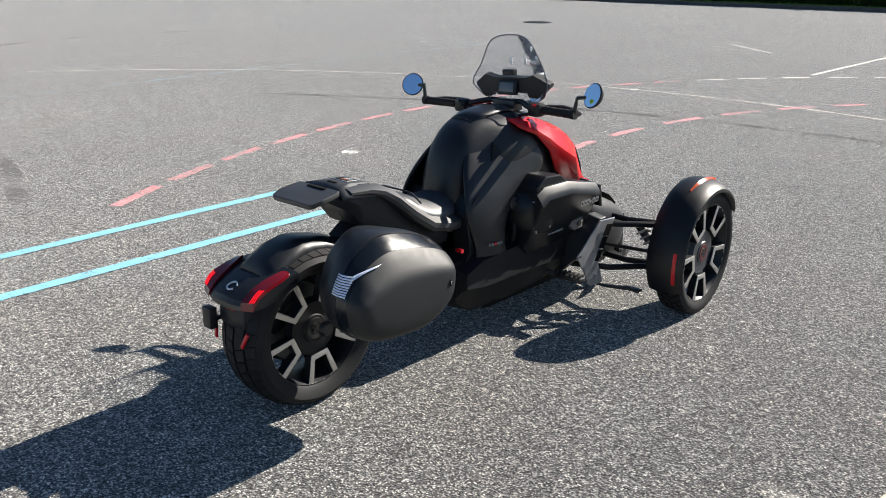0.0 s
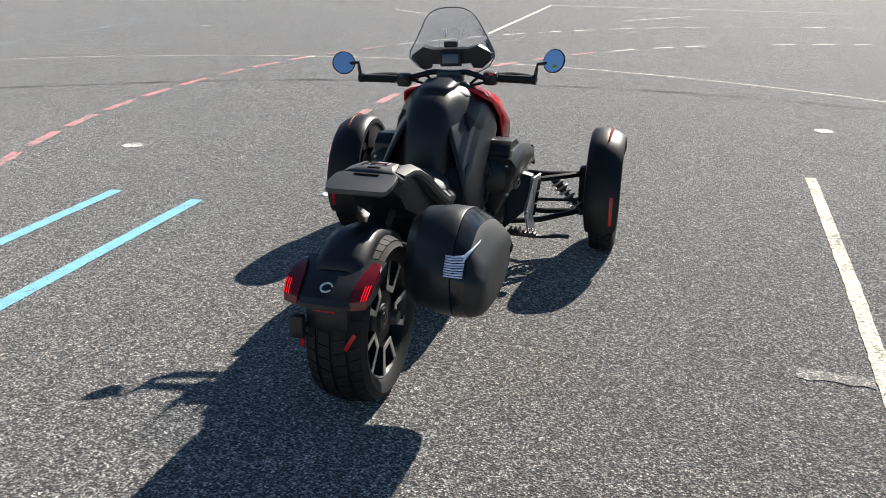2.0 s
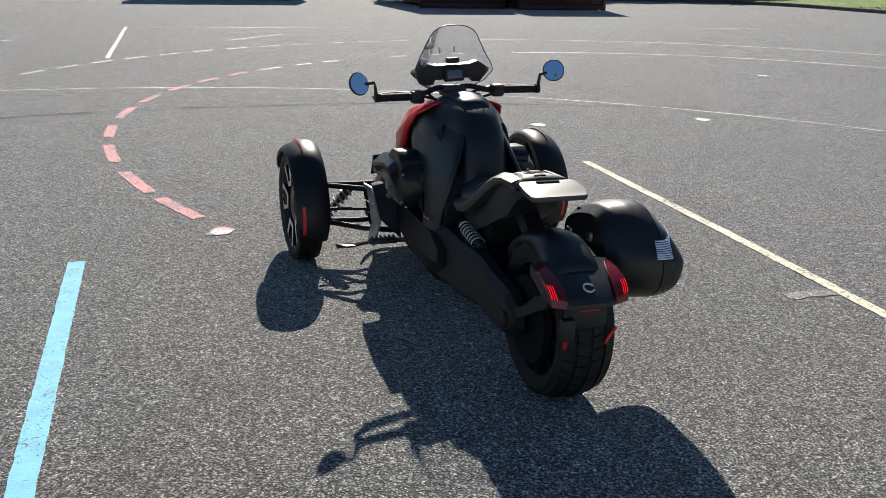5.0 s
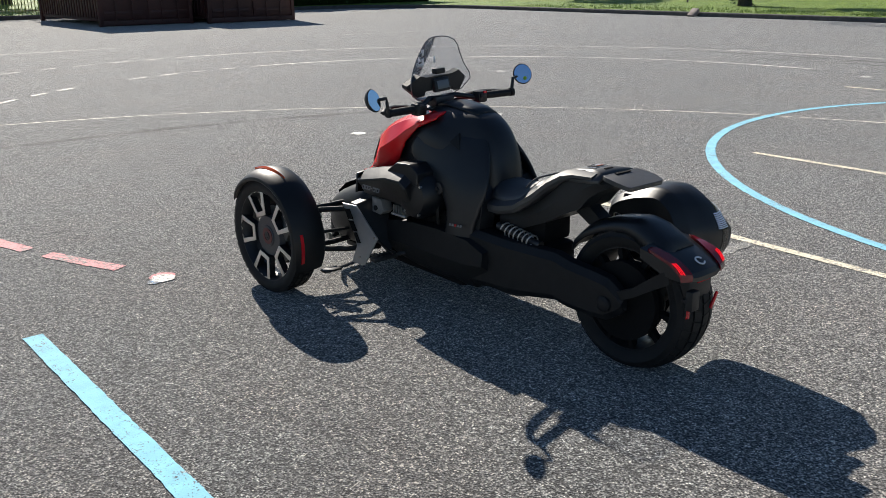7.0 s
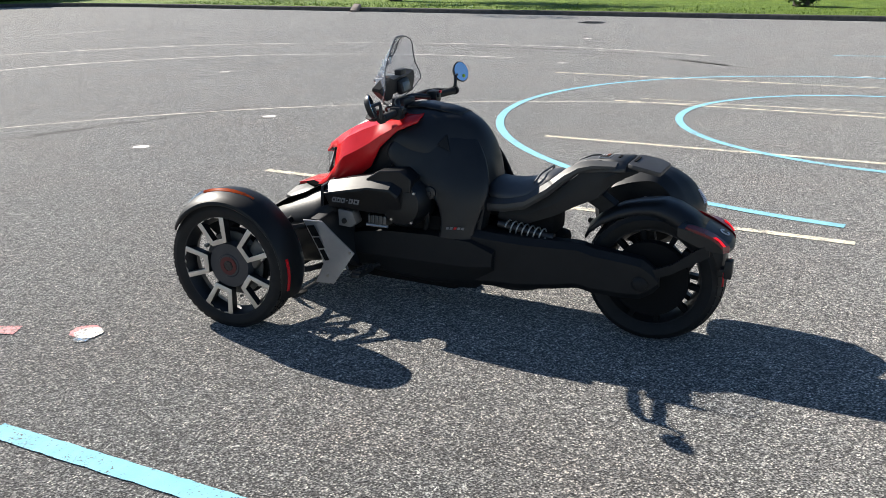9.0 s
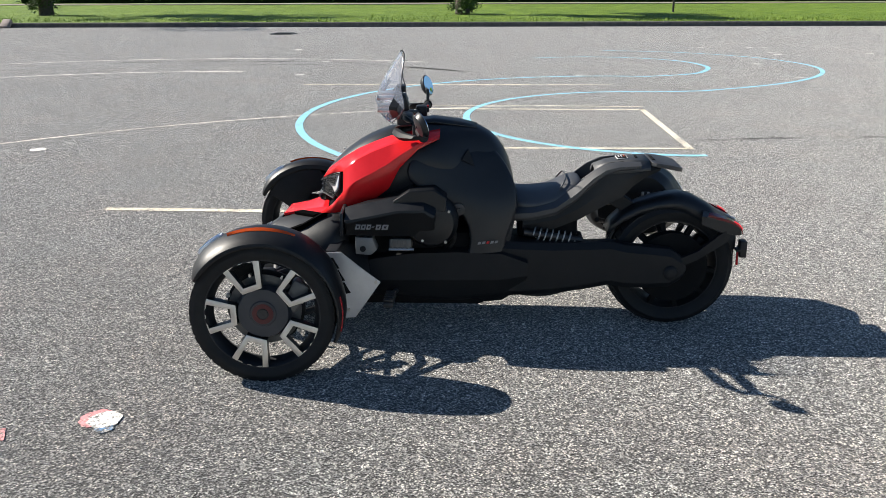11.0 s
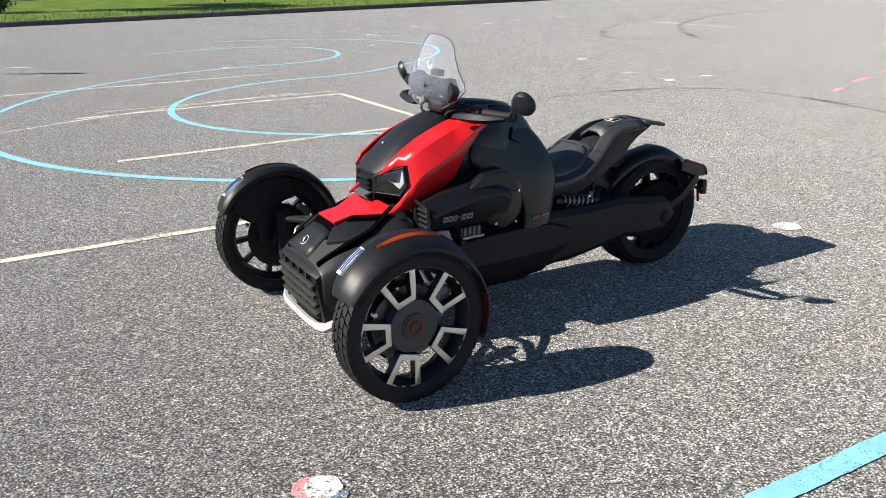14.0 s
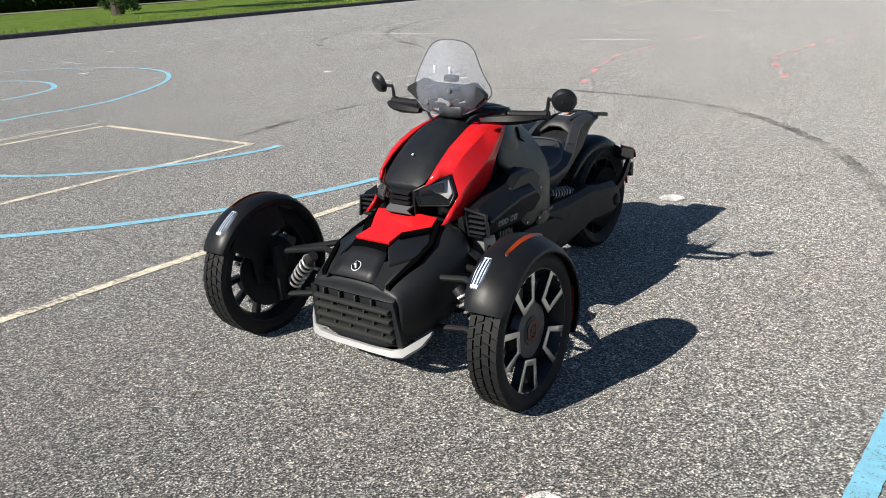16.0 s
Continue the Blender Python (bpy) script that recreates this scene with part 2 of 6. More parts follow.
def path_mat():
    m = Mat("paved_path")
    col = m.ramp(m.noise(6.0, 5.0, 0.6), (0.3, (0.22, 0.18, 0.16)), (0.7, (0.34, 0.29, 0.26)))
    return m.done(col, 0.85)


M["grass"], M["kerb"], M["container"], M["bark"], M["path"] = grass_mat(), concrete_mat(), rust_red_mat(), bark_mat(), path_mat()
M["leaf"] = leaf_mat("leaves", (0.012, 0.035, 0.006), (0.07, 0.14, 0.018))
M["blade"] = leaf_mat("grass_blades", (0.08, 0.16, 0.018), (0.27, 0.37, 0.05))
M["white_panel"] = metal_mat("trailer_skin", (0.07, 0.085, 0.08), 0.4, 0.2)
M["shade_leaf"] = grass_mat_dark()


# ---------------------------------------------------------------- mesh helpers
def finish(name, bm, material, parent=None, label="", smooth=35.0, sub=0, solid=0.0):
    bmesh.ops.recalc_face_normals(bm, faces=bm.faces[:])
    me = bpy.data.meshes.new(name)
    bm.to_mesh(me)
    bm.free()
    if smooth:
        me.shade_smooth()
        me.set_sharp_from_angle(angle=radians(smooth))
    me.materials.append(M[material] if isinstance(material, str) else material)
    ob = new(name, me)
    if parent is not None:
        ob.parent = parent
    if label:
        ob["label"] = label
    if solid:
        mod = ob.modifiers.new("thickness", "SOLIDIFY")
        mod.thickness, mod.offset = solid, -1
    if sub:
        mod = ob.modifiers.new("round", "SUBSURF")
        mod.levels = mod.render_levels = sub
    return ob


def part(name, bm, material, parent, label="", **more):
    """One mesh object under a thing or under a part."""
    return finish(name, bm, material, parent, label, **more)


def grid_faces(bm, rings, closed=True, cap=True):
    """Skin a row of rings of points."""
    made = [[bm.verts.new(p) for p in ring] for ring in rings]
    n = len(made[0])
    for a, b in zip(made, made[1:]):
        for k in range(n if closed else n - 1):
            bm.faces.new((a[k], a[(k + 1) % n], b[(k + 1) % n], b[k]))
    if cap and closed:
        bm.faces.new(made[0][::-1])
        bm.faces.new(made[-1])
    return bm


def loft(sections, bm=None):
    """Skin over half-profiles (x, z) from top to bottom at stations y, mirrored to both sides."""
    bm = bm or bmesh.new()
    rings = []
    for y, half in sections:
        right = [Vector((x, y, z)) for x, z in half]
        left = [Vector((-x, y, z)) for x, z in half[::-1] if x > 1e-6]
        rings.append(right + left)
    return grid_faces(bm, rings)


def box(bm, mid, size, bevel=0.0, turn=None, seg=2):
    m = Matrix.Translation(mid) @ (turn or Matrix()) @ Matrix.Diagonal((*size, 1))
    made = bmesh.ops.create_cube(bm, size=1.0, matrix=m)["verts"]
    if bevel:
        edges = list({e for v in made for e in v.link_edges})
        bmesh.ops.bevel(bm, geom=edges, offset=bevel, segments=seg, affect="EDGES", profile=0.5)
    return bm


def frame_of(axis):
    axis = Vector(axis).normalized()
    side = axis.cross(Vector((0, 0, 1)) if abs(axis.z) < 0.9 else Vector((1, 0, 0))).normalized()
    return axis, side, side.cross(axis).normalized()


def tube(bm, points, radius, seg=10, cap=True):
    """A round bar along points; radius is a number or one per point."""
    pts = [Vector(p) for p in points]
    rad = radius if isinstance(radius, (list, tuple)) else [radius] * len(pts)
    _, side, _ = frame_of(pts[1] - pts[0])
    rings = []
    for k, p in enumerate(pts):
        way = (pts[min(k + 1, len(pts) - 1)] - pts[max(k - 1, 0)]).normalized()
        side = (side - way * side.dot(way)).normalized()
        up = way.cross(side)
        rings.append([p + rad[k] * (side * math.cos(2 * math.pi * j / seg) + up * math.sin(2 * math.pi * j / seg)) for j in range(seg)])
    return grid_faces(bm, rings, True, cap)


def smooth_path(points, steps=6):
    """A soft curve through points."""
    pts = [Vector(p) for p in points]
    out = []
    for k in range(len(pts) - 1):
        p0, p1, p2, p3 = pts[max(k - 1, 0)], pts[k], pts[k + 1], pts[min(k + 2, len(pts) - 1)]
        for s in range(steps):
            t = s / steps
            out.append(0.5 * ((2 * p1) + (p2 - p0) * t + (2 * p0 - 5 * p1 + 4 * p2 - p3) * t * t + (3 * p1 - p0 - 3 * p2 + p3) * t ** 3))
    return out + [pts[-1]]


def coil(bm, a, b, radius, wire, turns, seg=6):
    a, b = Vector(a), Vector(b)
    way, side, up = frame_of(b - a)
    n = int(turns * 14)
    pts = [a + (b - a) * k / n + radius * (side * math.cos(2 * math.pi * turns * k / n) + up * math.sin(2 * math.pi * turns * k / n)) for k in range(n + 1)]
    return tube(bm, pts, wire, seg)


def prism(bm, points, push, bevel=0.0):
    """A plate: an outline of 3D points pushed along a vector."""
    base = [bm.verts.new(p) for p in points]
    face = bm.faces.new(base)
    more = bmesh.ops.extrude_face_region(bm, geom=[face])["geom"]
    top = [g for g in more if isinstance(g, bmesh.types.BMVert)]
    bmesh.ops.translate(bm, vec=Vector(push), verts=top)
    if bevel:
        edges = list({e for v in base + top for e in v.link_edges})
        bmesh.ops.bevel(bm, geom=edges, offset=bevel, segments=2, affect="EDGES", profile=0.5)
    return bm


def revolve(bm, mid, profile, seg=64, a0=0.0, a1=360.0, cap=False):
    """Turn a closed profile (x, r) about the x axis through mid; angle 0 points forward, 90 up."""
    full = abs(a1 - a0) >= 360
    n = seg if full else seg + 1
    rings = []
    for k in range(n):
        a = radians(a0 + (a1 - a0) * k / seg)
        rings.append([Vector(mid) + Vector((x, r * math.cos(a), r * math.sin(a))) for x, r in profile])
    if full:
        rings.append(None)
        made = [[bm.verts.new(p) for p in ring] for ring in rings[:-1]]
        m = len(profile)
        for k in range(n):
            a, b = made[k], made[(k + 1) % n]
            for j in range(m):
                bm.faces.new((a[j], a[(j + 1) % m], b[(j + 1) % m], b[j]))
        return bm
    return grid_faces(bm, rings, True, True)


def disc(bm, mid, r, depth, axis=(1, 0, 0), seg=32, r2=None):
    axis = Vector(axis).normalized()
    mid = Vector(mid)
    return tube(bm, [mid - axis * depth / 2, mid + axis * depth / 2], [r, r if r2 is None else r2], seg)


def mirrored(bm):
    """The same mesh on the other side of the middle plane."""
    out = bm.copy()
    for v in out.verts:
        v.co.x = -v.co.x
    return out


# ---------------------------------------------------------------- ground and markings
def sheet(name, x0, y0, x1, y1, z, material, label, depth=0.0):
    bm = bmesh.new()
    if depth:
        box(bm, ((x0 + x1) / 2, (y0 + y1) / 2, z - depth / 2), (x1 - x0, y1 - y0, depth))
    else:
        bm.faces.new([bm.verts.new(p) for p in ((x0, y0, z), (x1, y0, z), (x1, y1, z), (x0, y1, z))])
    return tagged(finish(name, bm, material, smooth=0), label, name, kind="structure")


sheet("ground", -900, -900, 900, 900, 0.0, "asphalt", "grey weathered asphalt with coarse pale stone chips")

LEVEL = {"faint_blue": 0.0022, "faint": 0.0022, "white": 0.0028, "worn_white": 0.0030, "pink": 0.0034, "yellow": 0.0040, "blue": 0.0048, "skid": 0.0015}


def skid_mat():
    m = Mat("tyre_mark")
    keep = m.ramp(m.math("ADD", m.math("MULTIPLY", m.noise(1.2, 4.0, 0.7), 0.7), m.math("MULTIPLY", m.noise(60.0, 3.0, 0.7), 0.3)), (0.40, 0.0), (0.60, 0.60))
    asphalt_relief(m)
    return m.done(m.mix(keep, asphalt_colour(m), (0.016, 0.016, 0.017)), 0.8, **dict(GROUND_LOOK, Sheen_Weight=m.ramp(keep, (0.0, 0.45), (0.6, 0.14))))


M["skid"] = skid_mat()


def ribbon(name, points, width, material, label, category="line marking", rough=0.0028):
    """A painted stripe along points, with slightly uneven edges."""
    pts = [Vector((x, y, 0)) for x, y in points]
    fine = []
    for a, b in zip(pts, pts[1:]):
        n = max(1, int((b - a).length / (0.04 if abs(a.x + 2.2) + abs(a.y - 1.7) < 9 else 0.12)))
        fine += [a + (b - a) * k / n for k in range(n)]
    fine.append(pts[-1])
    bm, z, prev = bmesh.new(), LEVEL[material], None
    for k, p in enumerate(fine):
        way = (fine[min(k + 1, len(fine) - 1)] - fine[max(k - 1, 0)]).normalized()
        side = Vector((-way.y, way.x, 0))
        e1, e2 = (random.uniform(-rough, rough) for _ in range(2))
        pair = [bm.verts.new(p + side * (width / 2 + e1) + Vector((0, 0, z))), bm.verts.new(p - side * (width / 2 + e2) + Vector((0, 0, z)))]
        if prev:
            bm.faces.new((prev[0], prev[1], pair[1], pair[0]))
        prev = pair
    return tagged(finish(name, bm, material, smooth=0), label, category, "ground markings", "structure")


def arc(cx, cy, r, a0, a1, step=2.0):
    n = max(2, int(abs(a1 - a0) / step) + 1)
    return [(cx + r * math.cos(radians(a0 + (a1 - a0) * k / (n - 1))), cy + r * math.sin(radians(a0 + (a1 - a0) * k / (n - 1)))) for k in range(n)]


def soft(points):
    return [(p.x, p.y) for p in smooth_path([(x, y, 0) for x, y in points], 8)]


BLUE = "bright blue painted stripe on asphalt"
YEL = "worn pale yellow painted line on asphalt"
WHI = "thin worn white painted line on asphalt"
ribbon("blue_stripe", [(-3.995, 3.575), (-3.975, -9)], 0.085, "blue", BLUE)
ribbon("blue_stripe", [(-4.60, 3.62), (-4.58, -9)], 0.085, "blue", BLUE)
ribbon("blue_stripe", arc(4.15, 0.32, 4.24, 172, 0) + soft([(8.33, -0.35), (8.75, -1.2), (9.57, -1.66), (10.25, -1.73), (11.0, -1.55), (11.7, -0.9), (12.05, 0.2), (11.8, 1.3)]), 0.085, "blue", "bright blue curved guide stripe on asphalt")
ribbon("blue_stripe", [(1.72, 0.42)] + arc(4.01, 0.31, 2.32, 173, -8) + soft([(6.42, -0.75), (7.0, -1.75), (7.7, -2.6), (8.65, -3.3), (9.7, -3.66), (10.75, -3.62), (12.0, -3.1), (13.1, -2.0), (13.7, -0.4)]), 0.08, "blue", "bright blue curved guide stripe on asphalt")
ribbon("yellow_line", [(-0.250, 5.17), (-0.305, 3.20), (-0.345, 2.20), (-0.400, 0.85)], 0.071, "yellow", YEL)
ribbon("yellow_line", [(2.08, 3.59), (2.05, 0.46)], 0.07, "yellow", YEL)
ribbon("yellow_line", [(2.05, 0.49), (4.60, 0.46)], 0.07, "yellow", YEL)
ribbon("yellow_line", [(4.57, 0.44), (4.66, 3.56)], 0.07, "yellow", YEL)
ribbon("yellow_line", [(4.84, 0.40), (4.96, 3.3)], 0.035, "yellow", "thin worn orange-yellow line beside another line")
ribbon("yellow_line", [(7.23, 5.17), (7.19, 0.43)], 0.075, "yellow", YEL)
ribbon("white_dash", [(-0.66, 2.205), (-0.385, 2.19)], 0.08, "worn_white", "short worn white dash beside a yellow line", rough=0.012)
ribbon("white_arc", arc(-4.51, 0.56, 9.51, 2, 150), 0.045, "faint", "long thin faded white arc on asphalt")
ribbon("white_arc", arc(2.68, 7.22, 9.06, -25, 92), 0.076, "white", "long thin white arc on asphalt")
ribbon("white_arc", arc(2.58, 7.07, 6.57, -4, 90), 0.076, "white", "long thin white arc on asphalt")
for line in ([(-4.30, 13.4), (-4.20, 19.9)], [(-4.2, 19.85), (2.3, 19.5)], [(8.7, 19.6), (12.3, 19.2)], [(-7.42, 17.75), (-6.1, 16.5)], [(-2.27, 16.4), (-1.0, 17.8)],
             [(11.3, -11.08), (8.7, -11.12)], [(4.36, -10.08), (2.66, -10.11)], [(4.7, -18.7), (2.8, -18.8)], [(9.1, -22.0), (9.3, -25.4)]):
    ribbon("white_line", line, 0.07, "white", WHI)
ribbon("faded_line", [(-10.4, 1.0), (-10.52, 5.2), (-11.05, 10.35), (-11.1, 14.0)], 0.06, "faint_blue", "almost worn-off light blue line on asphalt")
ribbon("faded_line", [(-11.1, 14.0), (-18.4, 14.2)], 0.06, "faint_blue", "almost worn-off light blue line on asphalt")

# dashes of the two concentric rings, as start and end angles
for a0, a1 in ((93, 95.5), (98, 100.5), (103, 106), (108.5, 111.5), (121, 124), (126, 129), (132, 136), (138.5, 142.5), (145, 149), (151.5, 156), (159, 164), (167, 172.5), (176, 181), (184, 190), (193, 199), (200.5, 205.5)):
    pink = a0 > 136
    ribbon("pink_dash" if pink else "white_dash", arc(2.58, 7.07, 6.57, a0, a1), 0.090 if pink else 0.080, "pink" if pink else "white", "worn salmon-pink painted dash" if pink else "worn white painted dash")
for k in range(26):
    a0 = 94.0 + 4.55 * k
    pink = a0 > 150
    ribbon("pink_dash" if pink else "white_dash", arc(2.68, 7.22, 9.06 if k < 15 else 9.1, a0, a0 + 2.5 + 0.04 * k), 0.085 if pink else 0.076, "pink" if pink else "white", "worn salmon-pink painted dash" if pink else "worn white painted dash")
run = soft([(1.0, -4.25), (1.75, -6.3), (2.12, -8.2), (1.83, -11.8)])
for k in range(0, len(run) - 3, 4):
    ribbon("pink_dash", run[k:k + 3], 0.09, "pink", "worn salmon-pink painted dash")
run = soft([(-1.21, -5.5), (-0.49, -7.41), (-0.44, -8.44), (-0.53, -10.13), (-0.83, -11.7)])
for k in range(0, len(run) - 3, 4):
    ribbon("pink_dash", run[k:k + 3], 0.09, "pink", "worn salmon-pink painted dash")

for pts, w in (([(-3.9, 1.2), (-3.4, -0.07), (-2.82, -1.3), (-1.85, -2.55), (-0.68, -3.33), (0.92, -3.64), (2.0, -3.45), (2.6, -2.5), (2.7, -1.2), (2.5, 0.3)], 0.11),
               ([(7.0, -8.4), (8.37, -7.3), (10.2, -8.6), (11.34, -10.15), (12.94, -13.1)], 0.16), ([(7.2, -8.5), (8.75, -9.64), (10.8, -11.84), (12.6, -15.9), (11.9, -17.0)], 0.16),
               ([(10.9, 9.5), (11.05, 7.7), (10.9, 5.2), (9.3, 2.8)], 0.15), ([(10.2, 8.4), (10.45, 6.6), (10.2, 4.4), (9.0, 2.4)], 0.10), ([(-17.3, 6.8), (-17.9, 8.6), (-18.2, 10.1), (-17.6, 13.0)], 0.18),
               ([(-8.6, 6.4), (-5.2, 8.1), (-1.2, 8.4), (2.4, 7.4)], 0.13), ([(-9.5, 1.6), (-7.5, 2.6), (-5.6, 2.1)], 0.12)):
    ribbon("tyre_mark", soft(pts), w, "skid", "faint dark curved tyre mark on asphalt", "tyre mark", 0.02)


def dot(x, y, r, material="dot_white", z=0.0046, label="small round white painted dot", stretch=1.0):
    bm = bmesh.new()
    rim = [bm.verts.new((x + r * (1 + random.uniform(-0.10, 0.10)) * math.cos(a), y + r * stretch * (1 + random.uniform(-0.10, 0.10)) * math.sin(a), z)) for a in (2 * math.pi * k / 22 for k in range(22))]
    bm.faces.new(rim)
    return tagged(finish("paint_dot", bm, material, smooth=0), label, "paint dot", "ground markings", "structure")


dot(-3.232, 3.952, 0.068, "pink", 0.0030, "red paint blot under a white dot")
dot(-3.303, 3.903, 0.034, "faint_blue_blot", 0.0036, "blue paint blot beside a white dot")
for x, y, r in ((-3.240, 3.925, 0.072), (-2.225, 0.545, 0.095), (0.05, 6.785, 0.09), (1.93, 6.73, 0.09), (-5.24, 4.735, 0.09), (5.19, 9.97, 0.1), (8.6, 5.49, 0.1), (11.08, 5.45, 0.1), (14.0, 6.58, 0.12),
                (3.88, -3.67, 0.09), (3.83, -4.22, 0.09), (2.93, -3.55, 0.09), (2.95, -4.25, 0.09), (8.18, -2.77, 0.1), (5.70, -4.31, 0.1), (8.52, 0.77, 0.09), (10.47, -2.8, 0.1), (-6.0, 9.9, 0.08), (-5.44, 10.0, 0.08), (-9.5, 13.2, 0.1), (-12.3, 13.4, 0.1),
                (14.44, -3.91, 0.11), (14.53, -4.25, 0.09), (14.43, -2.77, 0.1), (12.97, -3.92, 0.11), (12.54, -3.91, 0.11), (12.3, -4.23, 0.1), (14.57, -5.94, 0.11), (13.71, -6.01, 0.12), (12.76, -5.92, 0.1), (14.76, -7.56, 0.12), (14.03, -7.85, 0.15), (14.79, -9.33, 0.12), (14.81, -10.92, 0.13), (14.23, -11.85, 0.13), (14.92, -12.65, 0.14)):
    dot(x, y, r * 0.86)


def cover(x, y, r):
    bm = bmesh.new()
    disc(bm, (x, y, 0.006), r, 0.012, (0, 0, 1), 40)
    disc(bm, (x, y, 0.014), r * 0.86, 0.012, (0, 0, 1), 40)
    for k in range(-3, 4):
        box(bm, (x + k * r * 0.22, y, 0.022), (r * 0.07, r * 1.2, 0.006))
    return tagged(finish("manhole_cover", bm, "iron"), "dark round iron manhole cover set in asphalt", "manhole cover", kind="structure")


cover(20.1, 8.2, 0.42)
cover(-14.5, 20.7, 0.42)

# ---------------------------------------------------------------- kerb, lawn, path
KX, KY, KR = 23.9, 36.2, 6.0
kerb_line = [(KX, -120 + 3.0 * k) for k in range(51)] + [(KX - KR + KR * math.cos(radians(a)), KY - KR + KR * math.sin(radians(a))) for a in range(6, 90, 6)] + [(KX - KR - 3.0 * k, KY) for k in range(1, 40)]
bm = bmesh.new()
rings = []
for k, p in enumerate(kerb_line):
    a, b = kerb_line[max(k - 1, 0)], kerb_line[min(k + 1, len(kerb_line) - 1)]
    way = Vector((b[0] - a[0], b[1] - a[1], 0)).normalized()
    out = Vector((way.y, -way.x, 0))
    base = Vector((p[0], p[1], 0))
    rings.append([base + out * o + Vector((0, 0, z)) for o, z in ((0.0, -0.05), (0.01, 0.13), (0.03, 0.155), (0.15, 0.16), (0.16, -0.05))])
grid_faces(bm, rings)
tagged(finish("kerb", bm, "kerb", smooth=20), "dark weathered concrete kerb along the lawn", "kerb", kind="structure")

bm = bmesh.new()
inner, outer = [], []
for k, p in enumerate(kerb_line):
    a, b = kerb_line[max(k - 1, 0)], kerb_line[min(k + 1, len(kerb_line) - 1)]
    way = Vector((b[0] - a[0], b[1] - a[1], 0)).normalized()
    out = Vector((way.y, -way.x, 0))
    row = []
    for d in (0.16, 1.2, 3.0, 6.0, 12.0, 24.0, 60.0, 300.0):
        wobble = 0.0 if d < 1 else 0.05 * noise.noise(Vector((p[0] * 0.3, p[1] * 0.3, d)))
        row.append(Vector((p[0], p[1], 0)) + out * d + Vector((0, 0, 0.14 + min(d, 12) * 0.008 + wobble)))
    inner.append(row)
grid_faces(bm, inner, closed=False)
tagged(finish("lawn", bm, "grass", smooth=60), "sunlit mown green lawn behind the kerb", "lawn", kind="structure")
sheet("footpath", 42.6, -110, 44.4, 30, 0.275, "path", "pale paved footpath across the lawn", 0.08)

bm = bmesh.new()
for k in range(5200):
    if k < 4000:
        y = random.uniform(-34, 29)
        x = KX + 0.17 + abs(random.gauss(0, 1)) * 2.2
    else:
        x = random.uniform(-22, 17)
        y = KY + 0.17 + abs(random.gauss(0, 1)) * 1.2
    d = max(x - KX, y - KY)
    z = 0.13 + min(max(d, 0), 12) * 0.008
    for _ in range(3):
        a, h, w = random.uniform(0, 6.28), random.uniform(0.04, 0.11), random.uniform(0.008, 0.016)
        lean = Vector((random.gauss(0, 0.03), random.gauss(0, 0.03), h))
        base = Vector((x + random.gauss(0, 0.04), y + random.gauss(0, 0.04), z))
        s = Vector((math.cos(a), math.sin(a), 0)) * w
        bm.faces.new([bm.verts.new(base - s), bm.verts.new(base + s), bm.verts.new(base + lean)])
tagged(finish("grass", bm, "blade", smooth=0), "loose blades of grass along the lawn's edge", "grass", kind="stuff")


# ---------------------------------------------------------------- trees, hedge, posts, fence
def leaf_cloud(bm, mid, size, count, leaf, shell=0.55):
    """Many small leaf blades in uneven clumps."""
    clumps = [(Vector((random.gauss(0, 0.45), random.gauss(0, 0.45), random.gauss(0, 0.4))), random.uniform(0.25, 0.55)) for _ in range(14)]
    for _ in range(count):
        c, r = random.choice(clumps)
        d = Vector((random.gauss(0, 1), random.gauss(0, 1), random.gauss(0, 1))).normalized() * r * random.uniform(shell, 1.0)
        p = Vector(mid) + Vector((a * b for a, b in zip(c + d, size)))
        u = Vector((random.gauss(0, 1), random.gauss(0, 1), random.gauss(0, 0.6))).normalized()
        v = u.cross(Vector((random.gauss(0, 1), random.gauss(0, 1), random.gauss(0, 1)))).normalized()
        s = leaf * random.uniform(0.6, 1.3)
        bm.faces.new([bm.verts.new(q) for q in (p - u * s, p + v * s * 0.45, p + u * s, p - v * s * 0.45)])


def tree(x, y, z, height, spread, skirt, label):
    root = tagged(new("tree"), label, "tree", "trees on the lawn")
    root.location = (x, y, z)
    bm = bmesh.new()
    lean = Vector((random.uniform(-0.3, 0.3), random.uniform(-0.3, 0.3), 0))
    top = Vector((0, 0, height * 0.45)) + lean
    tube(bm, smooth_path([(0, 0, -0.2), (0.02, 0.01, 0.3), lean * 0.4 + Vector((0, 0, height * 0.25)), top], 4), [0.34 - 0.012 * k for k in range(13)], 9)
    for k in range(6):
        a = 2 * math.pi * k / 6 + random.uniform(-0.4, 0.4)
        tip = top + Vector((math.cos(a) * spread * 0.45, math.sin(a) * spread * 0.45, height * random.uniform(0.15, 0.32)))
        tube(bm, [top - Vector((0, 0, 0.5)), (top + tip) / 2 + Vector((0, 0, 0.2)), tip], [0.16, 0.10, 0.04], 7)
    part("trunk", bm, "bark", root, "dark rough bark")
    bm = bmesh.new()
    leaf_cloud(bm, (lean.x, lean.y, height * 0.72), (spread * 0.62, spread * 0.62, height * 0.30), 5200, 0.14)
    part("crown", bm, "leaf", root, smooth=0)
    if skirt:
        bm = bmesh.new()
        leaf_cloud(bm, (0, 0.0, skirt * 0.55), (0.85, 0.85, skirt * 0.62), 2600, 0.055, 0.2)
        part("shoots", bm, "leaf", root, "leafy shoots round the trunk's foot", smooth=0)
    return root


